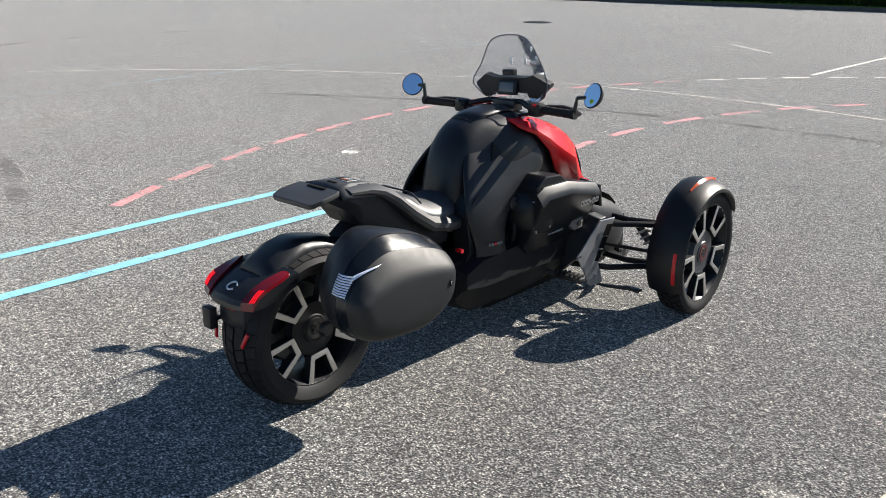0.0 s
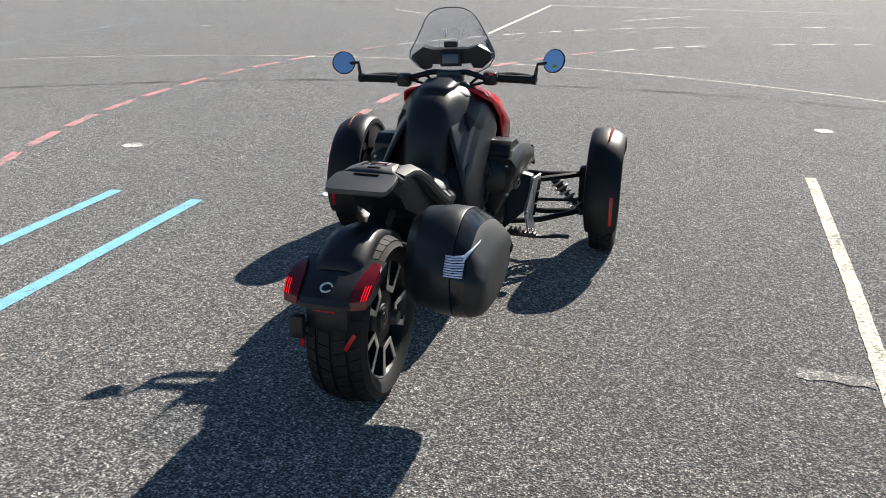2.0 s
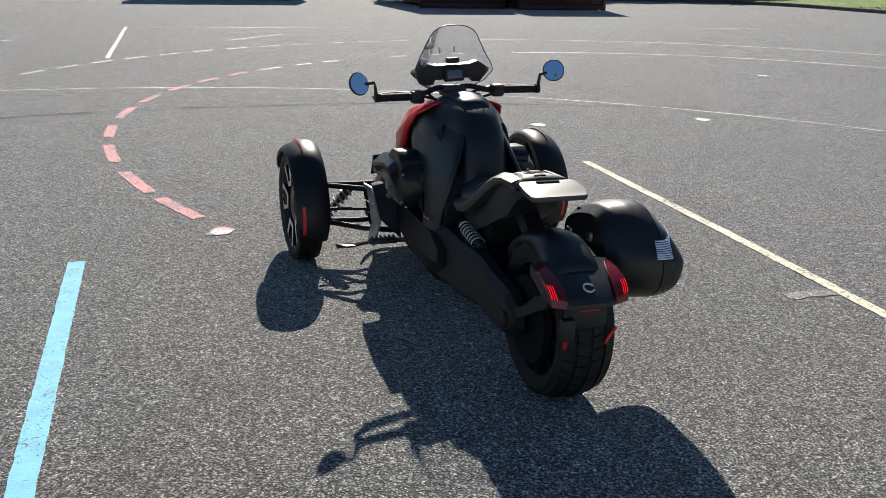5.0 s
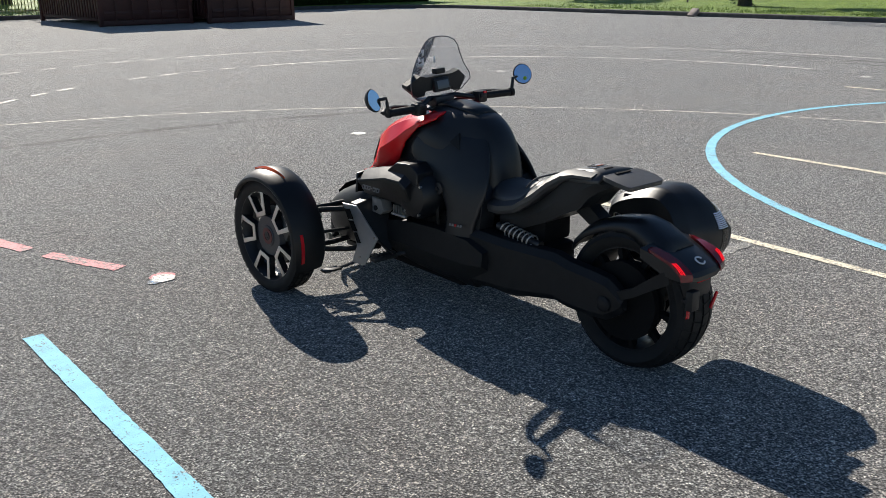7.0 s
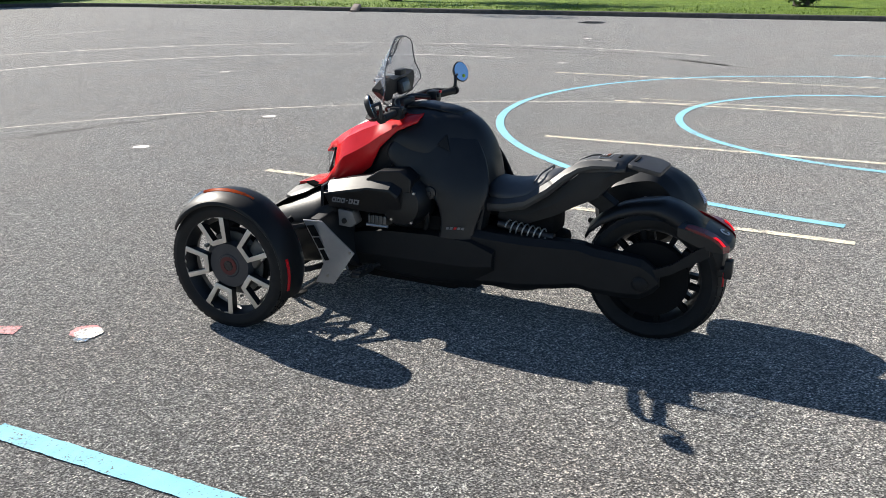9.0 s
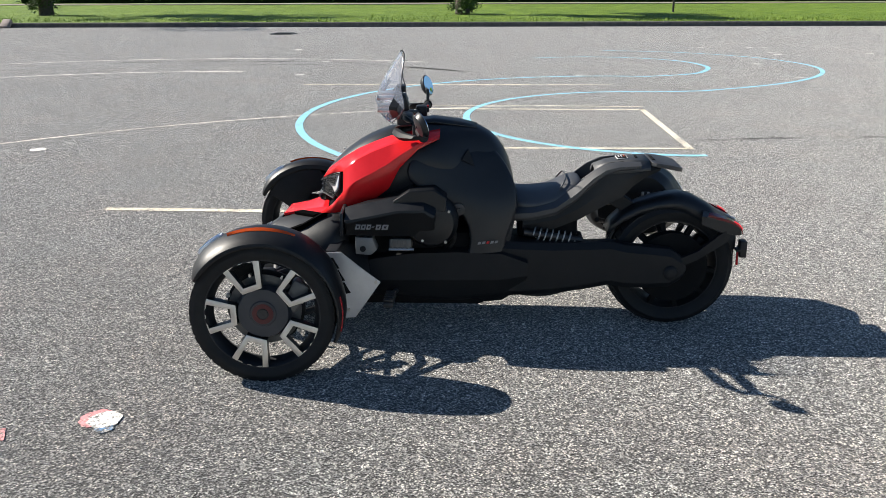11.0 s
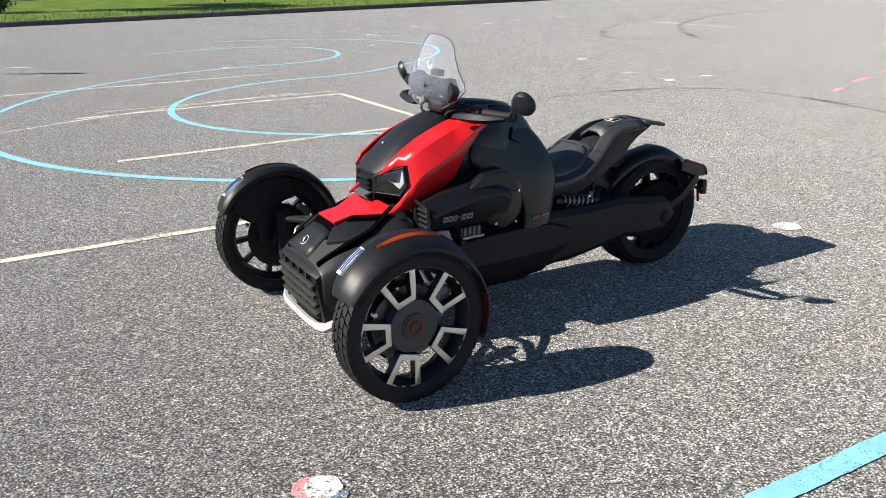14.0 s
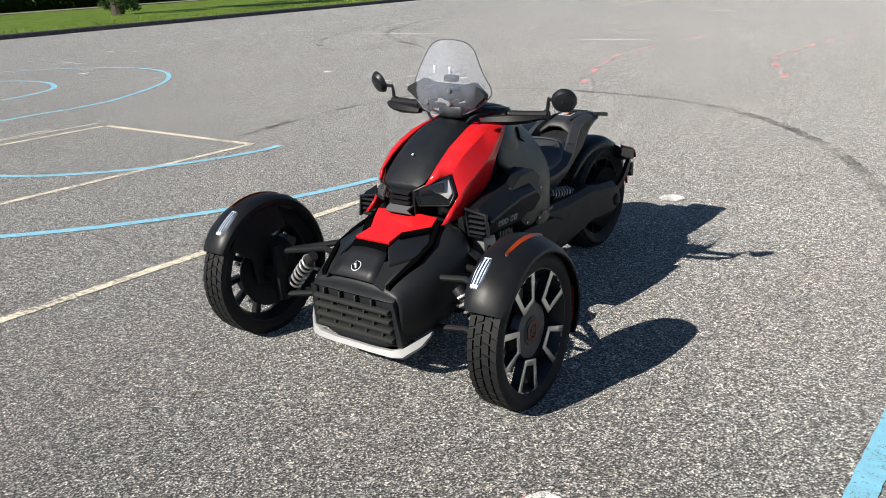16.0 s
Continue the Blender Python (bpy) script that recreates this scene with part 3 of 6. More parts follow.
for x, y, h, s, k in ((29.6, 2.9, 7.5, 4.2, 1.1), (31.9, -17.4, 8.0, 4.6, 1.0), (30.0, 20.2, 8.0, 5.0, 1.5), (33.5, 36.5, 8.5, 5.0, 0.8), (33.0, -42.0, 8.0, 4.6, 0.9)):
    tree(x, y, 0.18, h, s, k, "leafy lawn tree with shoots at its foot")
for k in range(9):
    tree(52 + 4 * (k % 3) + random.uniform(-1, 1), -52 + 11.5 * k, 0.2, random.uniform(9, 12), random.uniform(6, 8), 1.6, "tall dark tree behind the footpath")
for k in range(6):
    tree(-26 + 8.5 * k, 50 + 3 * (k % 2), 0.2, random.uniform(8, 11), random.uniform(5.5, 7), 1.2, "tall dark tree behind the fence")


def hedge(points, height, depth, label):
    bm = bmesh.new()
    for a, b in zip(points, points[1:]):
        a, b = Vector(a), Vector(b)
        n = int((b - a).length / 0.9)
        for k in range(n):
            p = a + (b - a) * (k + 0.5) / n
            leaf_cloud(bm, (p.x, p.y, 0.15 + height * 0.5), (0.9, depth, height * 0.62), 330, 0.10, 0.3)
    root = tagged(new("hedge"), label, "hedge", "hedges")
    tagged(part("leaves", bm, "leaf", root, smooth=0), kind="stuff")
    # solid core added to close the hedge, its inner shade put into the colour
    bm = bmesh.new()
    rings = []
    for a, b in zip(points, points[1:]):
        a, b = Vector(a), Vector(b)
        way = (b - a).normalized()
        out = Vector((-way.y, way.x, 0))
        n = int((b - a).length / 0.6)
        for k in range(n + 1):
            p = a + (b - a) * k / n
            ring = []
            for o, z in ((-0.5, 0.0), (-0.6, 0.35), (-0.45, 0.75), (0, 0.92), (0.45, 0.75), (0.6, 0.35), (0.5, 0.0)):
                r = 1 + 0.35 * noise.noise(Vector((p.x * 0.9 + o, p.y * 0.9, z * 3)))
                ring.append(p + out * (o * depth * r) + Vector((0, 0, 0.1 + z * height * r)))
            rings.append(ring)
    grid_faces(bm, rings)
    part("shade_core", bm, "shade_leaf", root, "solid dark core with the hedge's shade in its colour", smooth=30)
    return root


hedge([(12.5, 37.6, 0), (27.0, 38.6, 0)], 3.4, 1.2, "dense dark green hedge in shade behind the kerb")
hedge([(-26.0, 38.0, 0), (-6.5, 38.0, 0)], 1.6, 0.8, "dense dark green hedge in shade behind the kerb")
hedge([(47.5, -60.0, 0), (47.5, 30.0, 0)], 1.7, 0.9, "dense dark green hedge beyond the footpath")


def post(x, y, label="slim dark sign post in the lawn"):
    root = tagged(new("sign_post"), label, "post", "posts on the lawn")
    root.location = (x, y, 0.15)
    bm = bmesh.new()
    tube(bm, [(0, 0, -0.1), (0, 0, 2.3)], 0.045, 12)
    part("pole", bm, "iron", root)
    bm = bmesh.new()
    disc(bm, (0, 0, 0.03), 0.09, 0.06, (0, 0, 1), 16)
    part("foot", bm, "iron", root)


post(31.2, -5.9)
post(31.8, 24.3)

bm = bmesh.new()
box(bm, (0, 0, 0.10), (0.42, 0.30, 0.16), 0.03, pose(0, 0, 0, 0, -35, 0))
block = tagged(finish("kerb_block", bm, "path"), "pale broken concrete block leaning on the kerb", "concrete block")
block.location = (23.72, 18.6, 0.02)

fence = tagged(new("fence"), "low yellow-green metal railing in front of lawn", "fence")
fence.location = (2.8, 37.3, 0.15)
for k in range(34):
    bm = bmesh.new()
    box(bm, (k * 0.125, 0, 0.45), (0.03, 0.02, 0.8), 0.004)
    part("slat", bm, "railing", fence)
for z in (0.14, 0.78):
    bm = bmesh.new()
    box(bm, (2.06, 0.024, z), (4.3, 0.025, 0.05), 0.006)
    part("rail", bm, "yellow", fence)


# ---------------------------------------------------------------- containers and trailer
def container(x, y, w, d, h, label):
    root = tagged(new("shipping_container"), label, "container", "containers")
    root.location = (x, y, 0)
    bm = bmesh.new()
    box(bm, (0, d / 2, h / 2 + 0.08), (w - 0.1, d - 0.1, h - 0.16), 0.02)
    part("body", bm, "container", root)
    for sx in (-1, 1):
        bm = bmesh.new()
        n = int(d / 0.28)
        for k in range(n):
            box(bm, (sx * (w / 2 - 0.03), 0.2 + (k + 0.5) * (d - 0.4) / n, h / 2 + 0.06), (0.05, 0.14, h - 0.4), 0.02)
        tagged(part("corrugated_side", bm, "container", root), kind="stuff")
    for sx in (-1, 1):
        for yy in (0.04, d - 0.04):
            bm = bmesh.new()
            box(bm, (sx * (w / 2 - 0.05), yy, h / 2), (0.14, 0.14, h), 0.012)
            part("corner_post", bm, "container", root)
    for z in (0.10, h - 0.08):
        bm = bmesh.new()
        box(bm, (0, 0.02, z), (w - 0.2, 0.1, 0.16), 0.01)
        part("sill" if z < 1 else "header", bm, "container", root)
    for sx in (-1, 1):
        bm = bmesh.new()
        box(bm, (sx * w / 4.1, 0.03, h / 2 + 0.02), (w / 2 - 0.16, 0.05, h - 0.4), 0.012)
        for k in range(4):
            box(bm, (sx * w / 4.1, 0.0, 0.42 + k * (h - 0.8) / 3), (w / 2 - 0.3, 0.03, 0.12), 0.01)
        door = part("door", bm, "container", root)
        for k in (-1, 1):
            bm = bmesh.new()
            tube(bm, [(sx * w / 4.1 + k * 0.28, -0.045, 0.12), (sx * w / 4.1 + k * 0.28, -0.045, h - 0.12)], 0.02, 8)
            part("lock_rod", bm, "container", door)


container(6.85, 28.6, 3.2, 6.2, 2.6, "dark red weathered steel shipping container")
container(10.40, 27.9, 3.4, 6.2, 2.6, "dark red weathered steel shipping container")


def road_wheel(x, y, r, parent):
    bm = bmesh.new()
    revolve(bm, (x, y, r), [(-0.10, r - 0.03), (-0.08, r), (0.08, r), (0.10, r - 0.03), (0.09, r * 0.62), (-0.09, r * 0.62)], 40)
    wheel = part("wheel", bm, "rubber", parent)
    wheel.matrix_basis = Matrix.Translation((x, y, 0)) @ pose(0, 0, 0, 0, 0, 90) @ Matrix.Translation((-x, -y, 0))
    bm = bmesh.new()
    disc(bm, (x, y - 0.06, r), r * 0.63, 0.02, (0, 1, 0), 32)
    rim = part("rim", bm, "alloy", parent, "bright silver rim")
    bm = bmesh.new()
    disc(bm, (x, y - 0.08, r), r * 0.14, 0.04, (0, 1, 0), 16)
    part("hub", bm, "iron", rim)
    for k in range(6):
        a = 2 * math.pi * k / 6
        bm = bmesh.new()
        disc(bm, (x + math.cos(a) * r * 0.4, y - 0.075, r + math.sin(a) * r * 0.4), r * 0.10, 0.012, (0, 1, 0), 12)
        part("rim_hole", bm, "void_black", rim)


trailer = tagged(new("box_trailer"), "dark box trailer with twin axles in shade, parked at the kerb", "trailer")
trailer.location = (-0.7, 33.6, 0)
bm = bmesh.new()
box(bm, (0, 1.0, 1.55), (5.8, 2.2, 2.1), 0.06)
part("body", bm, "white_panel", trailer)
bm = bmesh.new()
box(bm, (0, 0.95, 0.42), (5.7, 1.9, 0.16), 0.02)
box(bm, (-3.3, 0.95, 0.42), (1.2, 0.12, 0.12), 0.02)
part("chassis", bm, "iron", trailer, "dark steel chassis")
bm = bmesh.new()
box(bm, (1.47, -0.12, 0.72), (2.1, 0.2, 0.06), 0.02)
part("mudguard", bm, "iron", trailer)
for wx in (1.02, 1.93):
    road_wheel(wx, 0.02, 0.33, trailer)
    road_wheel(wx, 1.95, 0.33, trailer)


# ---------------------------------------------------------------- the three-wheeler
trike = tagged(new("three_wheeler"), "black and red three-wheeled motorcycle parked on asphalt", "motorcycle")
trike.matrix_world = pose(-2.197, 1.685, 0, 0, 0, -0.7)
AXLE_Z, TYRE_R, STEER = 0.285, 0.29, 3.6


def wheel(name, mid, width, radius, rim_r, out, start, parent, blocks=44, both=False, shoulder=0.0035):
    """A wheel: rim with tyre, tread, five forked spokes, hub, cap and brake disc. out: the side (+1 or -1) that the face looks to."""
    mid = Vector(mid)
    w = width / 2
    bm = bmesh.new()
    revolve(bm, mid, [(-w * 0.80, rim_r + 0.012), (-w * 0.80, rim_r - 0.006), (-w * 0.55, rim_r - 0.018), (0, rim_r - 0.03), (w * 0.55, rim_r - 0.018), (w * 0.80, rim_r - 0.006), (w * 0.80, rim_r + 0.012), (0, rim_r + 0.004)], 72)
    rim = part(name, bm, "rim_dark", parent, "dark alloy rim with machined silver spokes")
    bm = bmesh.new()
    g = 0.008
    side = [(w * 0.80, rim_r - 0.002), (w * 0.92, rim_r + 0.012), (w * 1.0, (rim_r + radius) / 2), (w * 0.97, radius - 0.019 - shoulder), (w * 0.87, radius - 0.004 - shoulder)]
    crown = [(w * 0.60, radius - 0.003), (w * 0.3, radius - g), (0, radius - g + 0.001), (-w * 0.3, radius - g), (-w * 0.60, radius - 0.003)]
    crown[0], crown[-1] = (w * 0.60, radius - g - shoulder * 0.4), (-w * 0.60, radius - g - shoulder * 0.4)
    inner = [(-w * 0.7, rim_r + 0.004), (w * 0.7, rim_r + 0.004)]
    revolve(bm, mid, side + crown + [(-x, r) for x, r in side[::-1]] + inner, 84)
    part("tyre", bm, "rubber", rim)
    bm = bmesh.new()
    rows = ((-0.88, -0.54, 0.5), (-0.44, -0.06, 0.0), (0.06, 0.44, 0.5), (0.54, 0.88, 0.0))
    for x0, x1, shift in rows:
        for k in range(blocks):
            a = 2 * math.pi * (k + shift) / blocks
            half = math.pi / blocks * (0.90 if both else 0.78)
            pts = []
            for x, s in ((x0, -1), (x1, -1), (x1, 1), (x0, 1)):
                skew = 0.25 * half * (1 if x == x1 else -1) * (1 if x0 < 0 else -1)
                top = radius - shoulder * (abs(x) / 0.88) ** 2.4
                aa = a + s * half + skew
                pts.append([mid + Vector((x * w, r * math.cos(aa), r * math.sin(aa))) for r in (top - 0.010, top)])
            vs = [[bm.verts.new(p) for p in pair] for pair in pts]
            bm.faces.new([v[1] for v in vs])
            for i in range(4):
                j = (i + 1) % 4
                bm.faces.new((vs[i][0], vs[j][0], vs[j][1], vs[i][1]))
    tagged(part("tread", bm, "tread_rubber", rim, "grooved tread blocks", smooth=0), kind="stuff")
    face = mid.x + out * w * 0.78
    shape = [(-0.077, 0.2195), (-0.040, 0.100), (0.040, 0.100), (0.077, 0.2195), (0.054, 0.2265), (0.051, 0.217), (0.036, 0.160), (0.027, 0.122), (-0.027, 0.122), (-0.051, 0.217), (-0.054, 0.2265)]
    shape = [(u * rim_r / 0.225, v * rim_r / 0.225) for u, v in shape]
    for k in range(5):
        a = radians(start + 72 * k)
        rad, tan = Vector((0, math.cos(a), math.sin(a))), Vector((0, -math.sin(a), math.cos(a)))
        dish = lambda v: -out * 0.010 * (1 - v / rim_r) if v < rim_r else 0.0
        pts = [Vector((face + dish(v), mid.y, mid.z)) + tan * u + rad * v for u, v in shape]
        bm = bmesh.new()
        prism(bm, pts, (-out * 0.034, 0, 0))
        spoke = part("spoke", bm, "rim_dark", rim)
        bm = bmesh.new()
        prism(bm, [p + Vector((out * 0.0015, 0, 0)) for p in pts], (-out * 0.005, 0, 0), 0.0012)
        part("spoke_face", bm, "alloy", rim, "machined silver spoke face")
        bm = bmesh.new()
        lip = []
        for j in range(9):
            b = a + radians(-13 + 26 * j / 8)
            r0 = rim_r * (0.975 if j in (2, 3, 5, 6) else 0.958)
            lip.append([Vector((face + out * 0.001 - dx, mid.y + r * math.cos(b), mid.z + r * math.sin(b))) for dx, r in ((0, rim_r * 1.005), (0, r0), (out * 0.006, r0), (out * 0.006, rim_r * 1.005))])
        grid_faces(bm, lip)
        part("rim_lip", bm, "alloy", rim)
        # left-side spokes near-black: the shade on that side is in the colour
        if both:
            bm = bmesh.new()
            prism(bm, [Vector((2 * mid.x - p.x, p.y, p.z)) for p in pts], (out * 0.03, 0, 0))
            part("spoke", bm, "void_black", rim)
    bm = bmesh.new()
    disc(bm, (face - out * 0.030, mid.y, mid.z), 0.112, 0.026, (out, 0, 0), 48, 0.100)
    disc(bm, (face - out * 0.016, mid.y, mid.z), 0.056, 0.008, (out, 0, 0), 48, 0.050)
    part("hub", bm, "arm_black" if both else "hub_grey", rim, "" if both else "dark grey hub plate")
    bm = bmesh.new()
    revolve(bm, (face - out * 0.015, mid.y, mid.z), [(-0.006, 0.024), (0.006, 0.024), (0.006, 0.040), (-0.006, 0.042)], 36)
    part("cap_ring", bm, "iron" if both else "red_ring", rim, "" if both else "dull red ring")
    bm = bmesh.new()
    for k in range(3):
        a = radians(start + 20 + 120 * k)
        disc(bm, (face - out * 0.013, mid.y + 0.012 * math.cos(a), mid.z + 0.012 * math.sin(a)), 0.006, 0.012, (1, 0, 0), 8)
    disc(bm, (face - out * 0.016, mid.y, mid.z), 0.026, 0.014, (out, 0, 0), 24, 0.02)
    part("centre_nut", bm, "iron", rim)
    back = mid.x - out * w * 0.25
    bm = bmesh.new()
    revolve(bm, (back, mid.y, mid.z), [(-0.003, 0.080), (0.003, 0.080), (0.003, 0.146), (-0.003, 0.146)], 48)
    for k in range(24):
        a = 2 * math.pi * k / 24
        disc(bm, (back, mid.y + (0.098 + 0.024 * (k % 2)) * math.cos(a), mid.z + (0.098 + 0.024 * (k % 2)) * math.sin(a)), 0.005, 0.010, (1, 0, 0), 8)
    disc(bm, (back, mid.y, mid.z), 0.082, 0.02, (1, 0, 0), 32)
    part("brake_disc", bm, "dull_steel", rim, "drilled steel brake disc")
    bm = bmesh.new()
    box(bm, (back, mid.y - 0.125, mid.z + 0.06), (0.06, 0.07, 0.13), 0.012, pose(0, 0, 0, 30, 0, 0))
    part("brake_caliper", bm, "arm_black" if both else "dull_steel", rim)
    bm = bmesh.new()
    disc(bm, (back - out * 0.030, mid.y, mid.z), 0.158, 0.008, (1, 0, 0), 40)
    part("dust_shield", bm, "arm_black", rim)
    for k in range(0 if both else 7):
        a = radians(25 + 47 * k)
        bm = bmesh.new()
        disc(bm, (back + out * 0.012, mid.y + 0.156 * math.cos(a), mid.z + 0.156 * math.sin(a)), 0.009 - 0.002 * (k % 3), 0.02, (1, 0, 0), 8)
        part("caliper_bolt", bm, "steel", rim)
    return rim


simple("red_ring", (0.085, 0.008, 0.010), 0.4)
M["hub_grey"] = plastic_mat("hub_paint", (0.034, 0.038, 0.046), 0.42, 0.1)


def front_corner(s):
    """Wheel, fender, lamps and suspension on one side; s is -1 for the left and 1 for the right."""
    mx, FRONT_Y = (-0.675, 1.718) if s < 0 else (0.678, 1.755)
    rim = wheel("front_wheel", (mx, FRONT_Y, AXLE_Z), 0.130, TYRE_R, 0.232, s, -1.2 if s < 0 else 50, trike)
    # fender: a stepped shell bent round the wheel
    outer = [(-0.098, 0.298), (-0.094, 0.318), (-0.080, 0.330), (-0.050, 0.337), (-0.010, 0.337), (0.010, 0.333), (0.030, 0.327), (0.052, 0.319), (0.074, 0.308), (0.087, 0.297), (0.090, 0.286)]
    inner = [(x * 0.95, r - 0.007) for x, r in outer[::-1]]
    bm = bmesh.new()
    rings, n = [], 40
    for k in range(n + 1):
        u = k / n
        a = radians(30 + 172 * u)
        tip = min(1.0, u / 0.10) ** 0.6
        end = min(1.0, (1 - u) / 0.14) ** 0.7
        ring = []
        for x, r in outer + inner:
            rr = 0.297 + (r - 0.297) * (0.55 + 0.45 * tip) * (0.75 + 0.25 * end) * (1 - 0.5 * max(0.0, min(1.0, (u - 0.5) / 0.25))) + 0.008 * min(1.0, u / 0.4)
            x *= 0.93
            xx = x * (0.80 + 0.20 * tip) if u < 0.5 else x * (0.84 + 0.16 * end)
            ring.append(Vector((mx + s * xx, FRONT_Y + rr * math.cos(a), AXLE_Z + rr * math.sin(a))))
        rings.append(ring)
    grid_faces(bm, rings)
    fender = part("front_fender", bm, "fender_black", trike, "satin black wheel fender", smooth=30)

    def on_fender(x, deg, r):
        a = radians(deg)
        return Vector((mx + s * x, FRONT_Y + r * math.cos(a), AXLE_Z + r * math.sin(a)))

    bm = bmesh.new()
    rings = []
    for k in range(9):
        d = 43 + 2.6 * k
        wdt = 0.017 + 0.006 * math.sin(math.pi * k / 8)
        rings.append([on_fender(-0.042 - wdt, d, 0.334), on_fender(-0.042 - wdt * 0.8, d, 0.347), on_fender(-0.042 + wdt * 0.8, d, 0.347), on_fender(-0.042 + wdt, d, 0.334)])
    grid_faces(bm, rings)
    lamp = part("running_lamp", bm, "lamp_clear", fender, "clear daytime running lamp")
    bm = bmesh.new()
    for off in (-0.012, 0.0, 0.012):
        tube(bm, [on_fender(-0.042 + off, 45 + 2.2 * k, 0.348) for k in range(9)], 0.0028, 6)
    part("lamp_bar", bm, "chrome", fender, "bright bars inside the lamp")
    bm = bmesh.new()
    rings = []
    for k in range(19):
        d = 69 + 2.5 * k
        t = (math.sin(math.pi * k / 18) * 0.75 + 0.25) * (1.0 if k < 12 else 1.0 - 0.05 * (k - 11))
        rings.append([on_fender(0.010 + x, d, r + 0.003) for x, r in ((-0.003, 0.345), (-0.003, 0.334), (0.010 * t, 0.326 - 0.002 * t), (0.010 * t, 0.336))])
    grid_faces(bm, rings)
    part("side_marker", bm, "amber", fender, "amber side marker strip")
    bm = bmesh.new()
    rings = []
    for k in range(7):
        d = 167 + 4.4 * k
        rings.append([on_fender(0.036 + x, d, r) for x, r in ((0.0, 0.308), (0.0, 0.3190), (0.016, 0.3180), (0.016, 0.306))])
    grid_faces(bm, rings)
    part("rear_reflector", bm, "red_reflector", fender, "red reflector strip")
    # upright, arms, spring
    kx = s * 0.560
    bm = bmesh.new()
    box(bm, (kx, FRONT_Y, AXLE_Z + 0.01), (0.045, 0.07, 0.26), 0.015)
    disc(bm, (kx + s * 0.04, FRONT_Y, AXLE_Z), 0.055, 0.08, (1, 0, 0), 24)
    upright = part("wheel_upright", bm, "arm_black", trike)
    bm = bmesh.new()
    prism(bm, [(mx - s * 0.082, FRONT_Y + u, AXLE_Z + v) for u, v in ((0.225, 0.165), (0.190, 0.235), (0.10, 0.288), (-0.05, 0.300), (-0.09, 0.19), (0.0, 0.17), (0.055, 0.06), (0.07, -0.03), (0.105, -0.03), (0.12, 0.09))], (s * 0.010, 0, 0), 0.003)
    part("fender_bracket", bm, "arm_black", fender)
    turn = Matrix.Translation((kx, FRONT_Y, 0)) @ pose(0, 0, 0, 0, 0, STEER if s < 0 else STEER - 2.0) @ Matrix.Translation((-kx, -FRONT_Y, 0))
    for ob in (rim, fender, upright):
        ob.matrix_basis = turn
    for z0, z1, y0, y1, nm in ((0.39, 0.385, 1.50, 1.69, "upper_arm"), (0.185, 0.185, 1.46, 1.70, "lower_arm")):
        bm = bmesh.new()
        joint = (kx, FRONT_Y, z1)
        tube(bm, [(s * 0.20, y0, z0), (s * 0.38, y0 + 0.05, (z0 + z1) / 2 + 0.01), joint], 0.014, 10)
        tube(bm, [(s * 0.20, y1, z0), (s * 0.38, y1 - 0.04, (z0 + z1) / 2 + 0.01), joint], 0.014, 10)
        disc(bm, joint, 0.024, 0.04, (0, 0, 1), 16)
        part(nm, bm, "arm_black", trike, "black tubular suspension arm")
    bm = bmesh.new()
    tube(bm, [(s * 0.22, 1.62, 0.26), (kx - s * 0.01, 1.62, 0.28)], 0.009, 8)
    part("tie_rod", bm, "black", trike)
    a, b = Vector((s * 0.385, 1.715, 0.385)), Vector((s * 0.565, 1.708, 0.195))
    bm = bmesh.new()
    tube(bm, [a, a + (b - a) * 0.45, a + (b - a) * 0.46, b], [0.022, 0.022, 0.013, 0.013], 12)
    shock = part("front_shock", bm, "iron", trike)
    bm = bmesh.new()
    coil(bm, a + (b - a) * 0.14, a + (b - a) * 0.88, 0.030, 0.0058, 6.5)
    part("coil_spring", bm, "spring", shock, "pale coil spring")


simple("lamp_clear", (0.80, 0.82, 0.85), 0.08, 0.15)
for s in (-1, 1):
    front_corner(s)

# ---- nose
nose = loft([(1.40, [(0, 0.598), (0.17, 0.580), (0.255, 0.535), (0.308, 0.44), (0.290, 0.22), (0, 0.16)]),
             (1.55, [(0, 0.572), (0.165, 0.552), (0.262, 0.502), (0.312, 0.41), (0.296, 0.18), (0, 0.13)]),
             (1.66, [(0, 0.530), (0.16, 0.510), (0.255, 0.466), (0.306, 0.385), (0.292, 0.15), (0, 0.115)]),
             (1.752, [(0, 0.488), (0.155, 0.472), (0.244, 0.430), (0.292, 0.365), (0.280, 0.14), (0, 0.11)]),
             (1.82, [(0, 0.445), (0.158, 0.430), (0.231, 0.396), (0.264, 0.352), (0.258, 0.14), (0, 0.11)]),
             (1.870, [(0, 0.398), (0.150, 0.385), (0.214, 0.368), (0.236, 0.346), (0.240, 0.14), (0, 0.12)]),
             (1.876, [(0, 0.390), (0.150, 0.378), (0.212, 0.362), (0.234, 0.342), (0.238, 0.145), (0, 0.125)])])
nose = part("nose_body", nose, "black", trike, "matt black nose body", smooth=0, sub=2)
nose.data.shade_smooth()


bm = bmesh.new()
rows = []
for y, z, hw in ((1.757, 0.500, 0.088), (1.800, 0.472, 0.102), (1.845, 0.440, 0.113), (1.889, 0.409, 0.121)):
    rows.append([Vector((hw * u, y - 0.004 * u * u, z + 0.006 * (1 - u * u))) for u in (-1, -0.6, -0.2, 0.2, 0.6, 1)])
grid_faces(bm, rows, closed=False)
hood = part("hood", bm, "black", trike, "matt black front hood with a round badge", smooth=30, solid=0.010)
